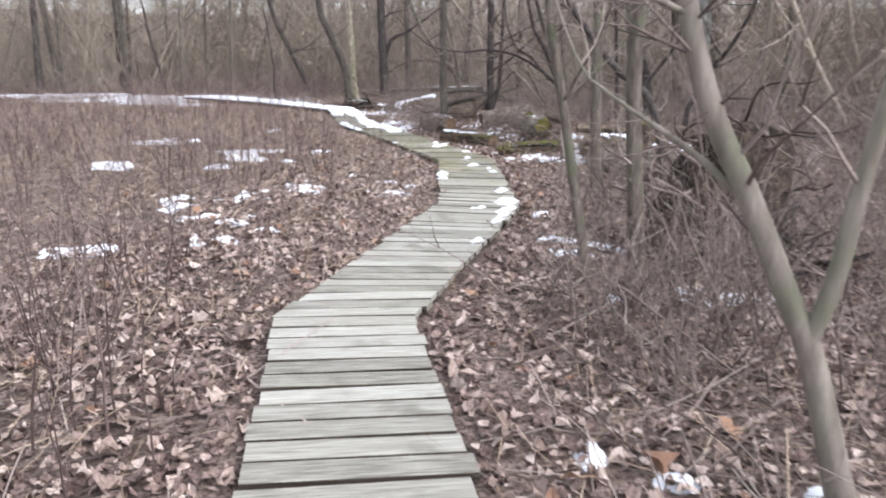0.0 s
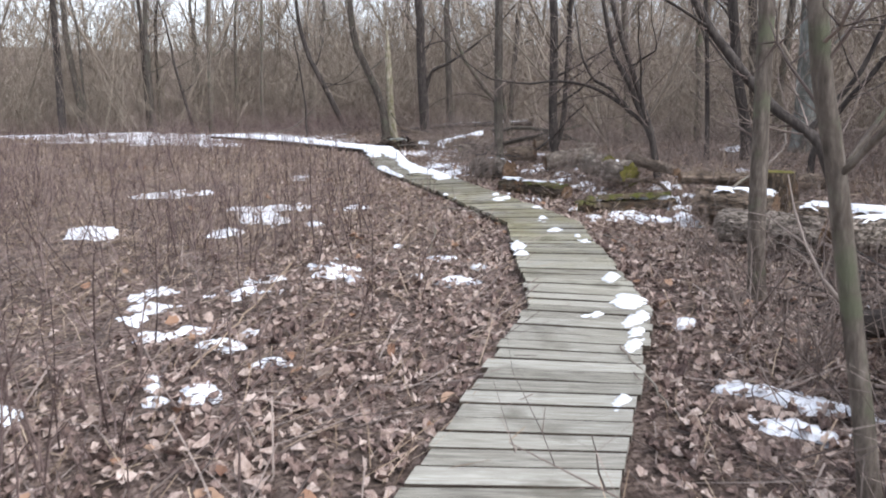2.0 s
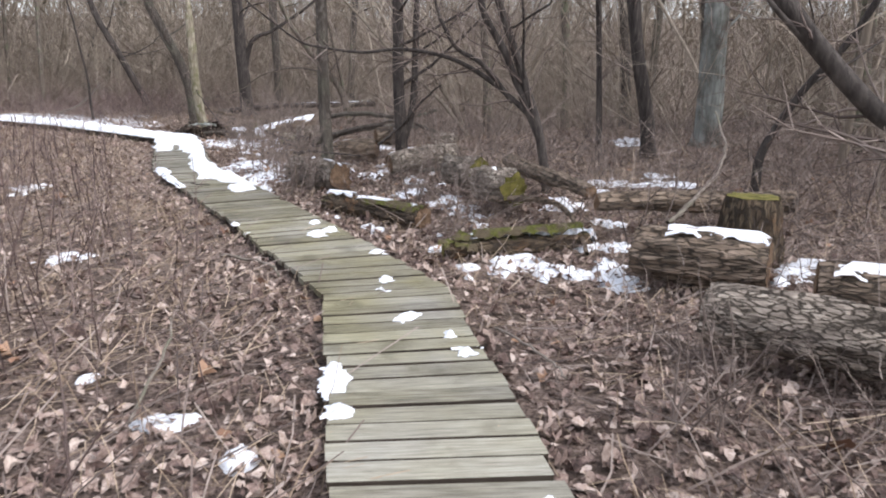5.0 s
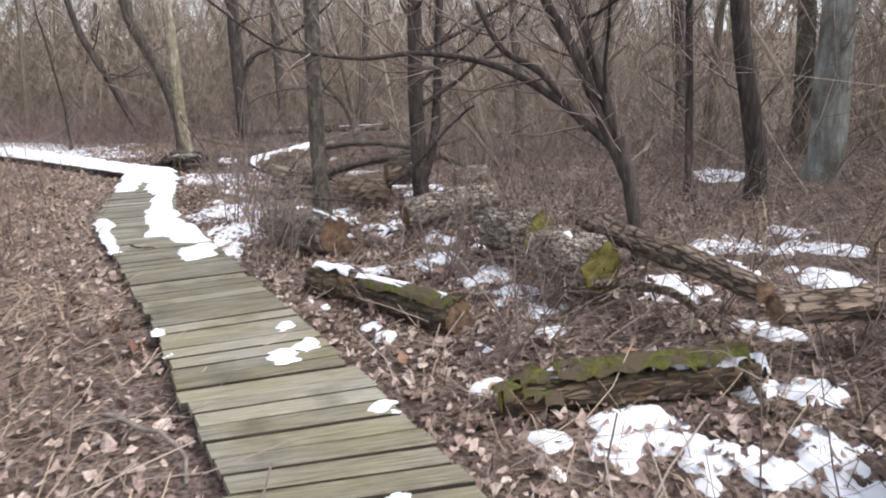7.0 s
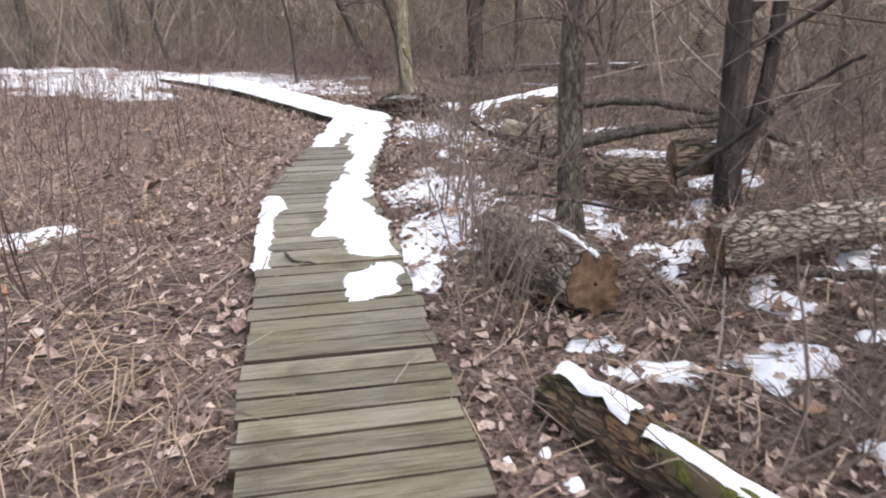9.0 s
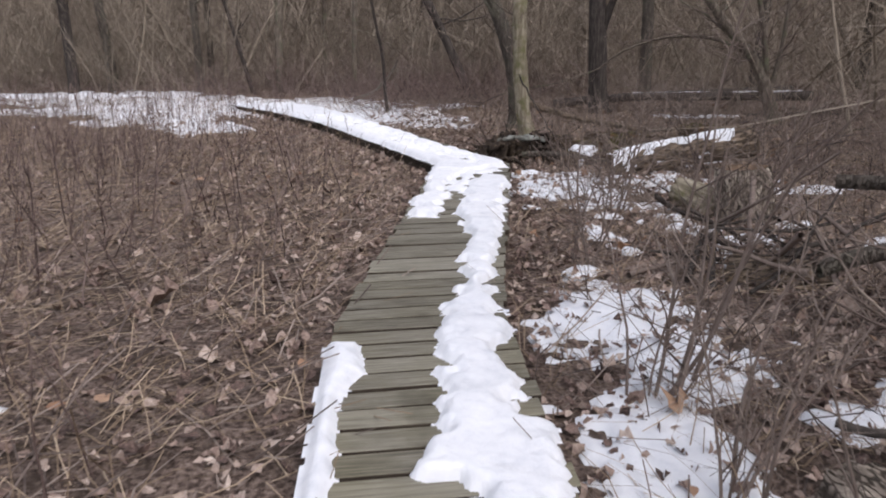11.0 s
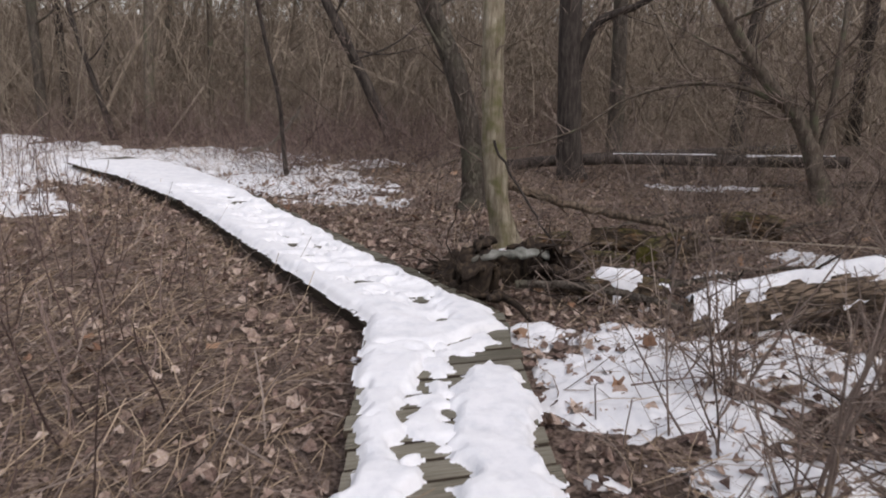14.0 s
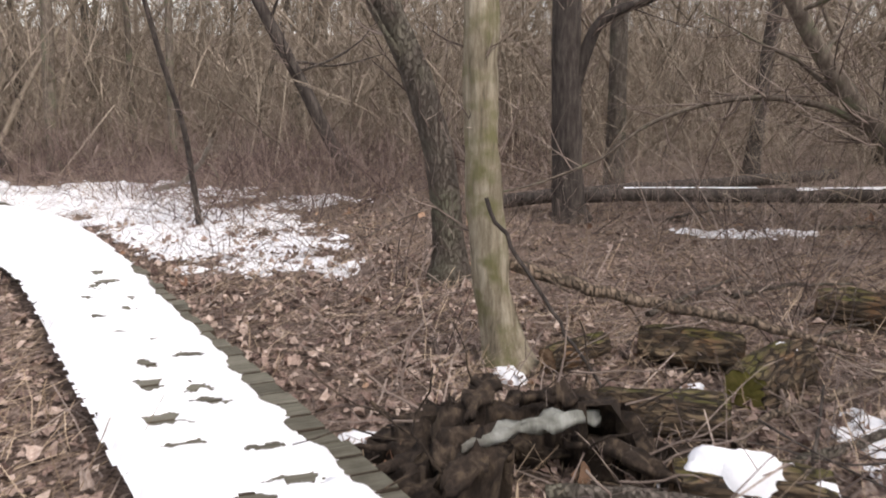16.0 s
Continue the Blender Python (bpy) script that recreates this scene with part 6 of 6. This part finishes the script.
def wood_edge(x, y):
    """How far a place lies inside the woods: beyond the flat to the north, or up the bank to the east."""
    north = y - (35.2 - 3.0 * step(x, 5.2, 7.5) + 0.06 * (x - 2) ** 2 * (x < 2) * 0.3 + 1.2 * fbm(x * 0.3, y * 0.3, 41))
    east = x - (9.6 + 1.5 * step(y, 20, 27) * (y < 32) + 1.0 * fbm(x * 0.3, y * 0.3, 42))
    east = np.where(y < 8, x - 6.5 - 0.3 * np.clip(y, 0, 8), east)
    west = -x - 15
    return np.maximum(np.maximum(north, np.where(y > -4, east, -1)), west)


tagged(spread(bushes(300, 14, 1, 0.72, 0.006, 6, 0.18, 1, 0.16, thin=0.6), "dead_stalks", 13000, 31, M_STALK, lambda x, y, d, s: overlooked(x, y) * (s < 0) * step(d, 0.65, 1.9) * (0.25 + 0.75 * (vnoise(x * 0.7, y * 0.7, 5) > -0.1)) * (1 - 0.55 * step(y, 11, 17)), -13, 5, 1, 33, clear=0.75),
       "standing dead brown wildflower stalks in the meadow", "dead stalks", kind="stuff")
tagged(spread(bushes(320, 10, 4, 0.75, 0.0042, 5, 0.32, 2, 0.35, base=0.06, thin=0.6), "meadow_brush", 1100, 35, M_STALK, lambda x, y, d, s: overlooked(x, y) * (s < 0) * step(d, 1.2, 4.0) * (0.15 + 0.85 * (vnoise(x * 0.5, y * 0.5, 6) > 0)), -14, 4, 2, 34, clear=1.0),
       "thin reddish-brown bare stems in the meadow", "brush", kind="stuff")
tagged(spread(bushes(330, 14, 4, 1.0, 0.006, 8, 0.4, 3, 0.45, arch=0.04, base=0.1, thin=0.55), "brush", 1500, 32, M_TWIG, lambda x, y, d, s: overlooked(x, y) * (s > 0) * step(d, 0.75, 1.9) * (0.16 + 0.75 * (1 - step(y, 5.5, 8)) + 0.3 * step(d, 3.2, 5)), 0, 13, 0, 32, (0.45, 1.2), clear=1.05),
       "tangled bare brown brush stems beside the walk", "brush", kind="stuff")
tagged(spread(bushes(345, 16, 1, 0.75, 0.0045, 4, 0.3, 1, 0.7, arch=0.09, base=0.02, thin=0.6), "brush_stems", 10000, 36, M_TWIG, lambda x, y, d, s: overlooked(x, y) * (s > 0) * step(d, 0.55, 1.3) * (0.45 + 0.55 * (1 - step(y, 6, 9)) + 0.3 * step(d, 2.5, 4.5)) * np.exp(-np.clip(d - 5, 0, 20) / 3), 0, 14, 0, 33, (0.4, 1.2), clear=0.95),
       "single arching bare stems over the leaf litter", "brush", kind="stuff")
tagged(spread(bushes(350, 10, 5, 1.5, 0.007, 6, 0.6, 2, 0.75, arch=0.1, base=0.2, thin=0.5), "brambles", 420, 38, M_STALK, lambda x, y, d, s: np.where(x < 4.5, (y > 33.6) * 0.7, (y > 29.5 + 0.5 * np.abs(x - 6)) * 1.0) * (d > 1.8), 0, 12, 29, 37, (0.5, 1.2), clear=1.8),
       "arching reddish-brown brambles at the brush edge", "brambles", kind="stuff")
tagged(spread(bushes(360, 18, 3, 2.7, 0.01, 11, 1.3, 4, 0.75, arch=0.05, base=0.3, thin=0.5, lo=0.05, spread=1.5), "thicket", 2700, 33, M_WOODS, lambda x, y, d, s: overlooked(x, y) * (wood_edge(x, y) > 0) * (d > 5.6) * np.exp(-np.clip(wood_edge(x, y) - 5, 0, 40) / 7), -24, 34, -2, 58, (0.5, 1.2)),
       "dense bare grey-brown thicket at the wood's edge", "thicket", kind="stuff")
tagged(spread(bushes(400, 20, 1, 8.0, 0.04, 24, 2.4, 4, 0.4, lo=0.12, sides=4, thin=0.42, spread=1.4), "far_woods", 6200, 34, M_WOODS, lambda x, y, d, s: overlooked(x, y) * (wood_edge(x, y) > 2.0) * (d > 6) * np.where(wood_edge(x, y) > 22, 0.3, 0.6) * np.where(y > 34, 1.0, 0.6), -50, 66, -6, 92, (0.3, 1.8), 0.16),
       "bare grey-brown woodland in the distance", "woods", kind="stuff")
tagged(spread(bushes(430, 14, 2, 5.2, 0.016, 16, 1.6, 3, 0.62, arch=0.05, base=0.5, thin=0.5, lo=0.1, spread=1.3), "tall_thicket", 2500, 37, M_WOODS, lambda x, y, d, s: overlooked(x, y) * (wood_edge(x, y) > np.where(y > 33, 1.5, 5.5)) * np.exp(-np.clip(wood_edge(x, y) - 7, 0, 40) / 6), -18, 27, 6, 54, (0.6, 1.3)),
       "tall bare tangled saplings behind the thicket", "thicket", kind="stuff")


# ---------------------------------------------------------------- the boardwalk, plank by plank
def plank_mesh(a0, a1, b0, b1, thick=0.04):
    """A plank between its near edge a0-a1 and its far edge b0-b1 (left to right), with eased edges; local x along the plank."""
    mid = (a0 + a1 + b0 + b1) / 4
    along = ((a1 + b1) - (a0 + b0)).normalized()
    m = Matrix.Translation(mid) @ Matrix(((along.x, -along.y, 0, 0), (along.y, along.x, 0, 0), (0, 0, 1, 0), (0, 0, 0, 1)))
    inv = m.inverted()
    c = 0.004
    v = []
    for end in ((a0, b0), (a1, b1)):
        p, q = (np.array(inv @ e)[:2] for e in end)
        d = (q - p) / np.linalg.norm(q - p)
        for pt, z in ((p, -thick), (p, -c), (p + d * c, 0), (q - d * c, 0), (q, -c), (q, -thick)):
            v.append((pt[0], pt[1], z))
    f = [[i, (i + 1) % 6, 6 + (i + 1) % 6, 6 + i] for i in range(6)] + [[0, 5, 4, 1], [1, 4, 3, 2], [6, 7, 10, 11], [7, 8, 9, 10]]
    bag = Bag()
    bag.add(v, f)
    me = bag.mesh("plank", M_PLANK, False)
    # side and bottom faces get the dark timber colour, shade painted into the gaps
    me.materials.append(M_JOIST_GAP_SHADE)
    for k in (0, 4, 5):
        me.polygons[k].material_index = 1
    return me, m


def make_boardwalk():
    rng = np.random.default_rng(77)
    walk_ob = tagged(new("boardwalk"), "weathered grey plank boardwalk winding over damp ground", "boardwalk", kind="structure")
    for s in range(len(LEFT) - 1):
        l0, l1, r0, r1 = (Vector((*p, 0)) for p in (LEFT[s], LEFT[s + 1], RIGHT[s], RIGHT[s + 1]))
        n = round(((l1 - l0).length + (r1 - r0).length) / 2 / 0.164)
        for i in range(n):
            gap = 0.15
            e = [rng.normal(0, 0.012) for _ in range(2)]
            w = [rng.normal(0, 0.01) for _ in range(2)]
            a, b = (i + gap / 2) / n, (i + 1 - gap / 2) / n
            out = (r0 - l0).normalized()
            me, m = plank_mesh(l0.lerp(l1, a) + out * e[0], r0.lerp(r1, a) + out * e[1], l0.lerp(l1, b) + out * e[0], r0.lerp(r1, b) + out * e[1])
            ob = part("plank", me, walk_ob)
            ob.matrix_world = Matrix.Translation((0, 0, rng.normal(0, 0.003))) @ m @ pose(0, 0, 0, rng.normal(0, 0.5), rng.normal(0, 0.25), 0)
        for inset in (0.1, 0.9):
            p, q = l0.lerp(r0, inset), l1.lerp(r1, inset)
            d = q - p
            j = bpy.data.meshes.new("joist")
            bm = bmesh.new()
            bmesh.ops.create_cube(bm, size=1, matrix=Matrix.Diagonal((d.length, 0.05, 0.15, 1)))
            bmesh.ops.bevel(bm, geom=bm.edges, offset=0.005, segments=1, affect="EDGES")
            bm.to_mesh(j)
            bm.free()
            j.materials.append(M_JOIST_GAP_SHADE)
            jo = part("joist", j, walk_ob, "dark damp supporting timber")
            jo.matrix_world = Matrix.Translation((p + q) / 2 + Vector((0, 0, -0.122))) @ d.to_track_quat("X", "Z").to_matrix().to_4x4()


make_boardwalk()
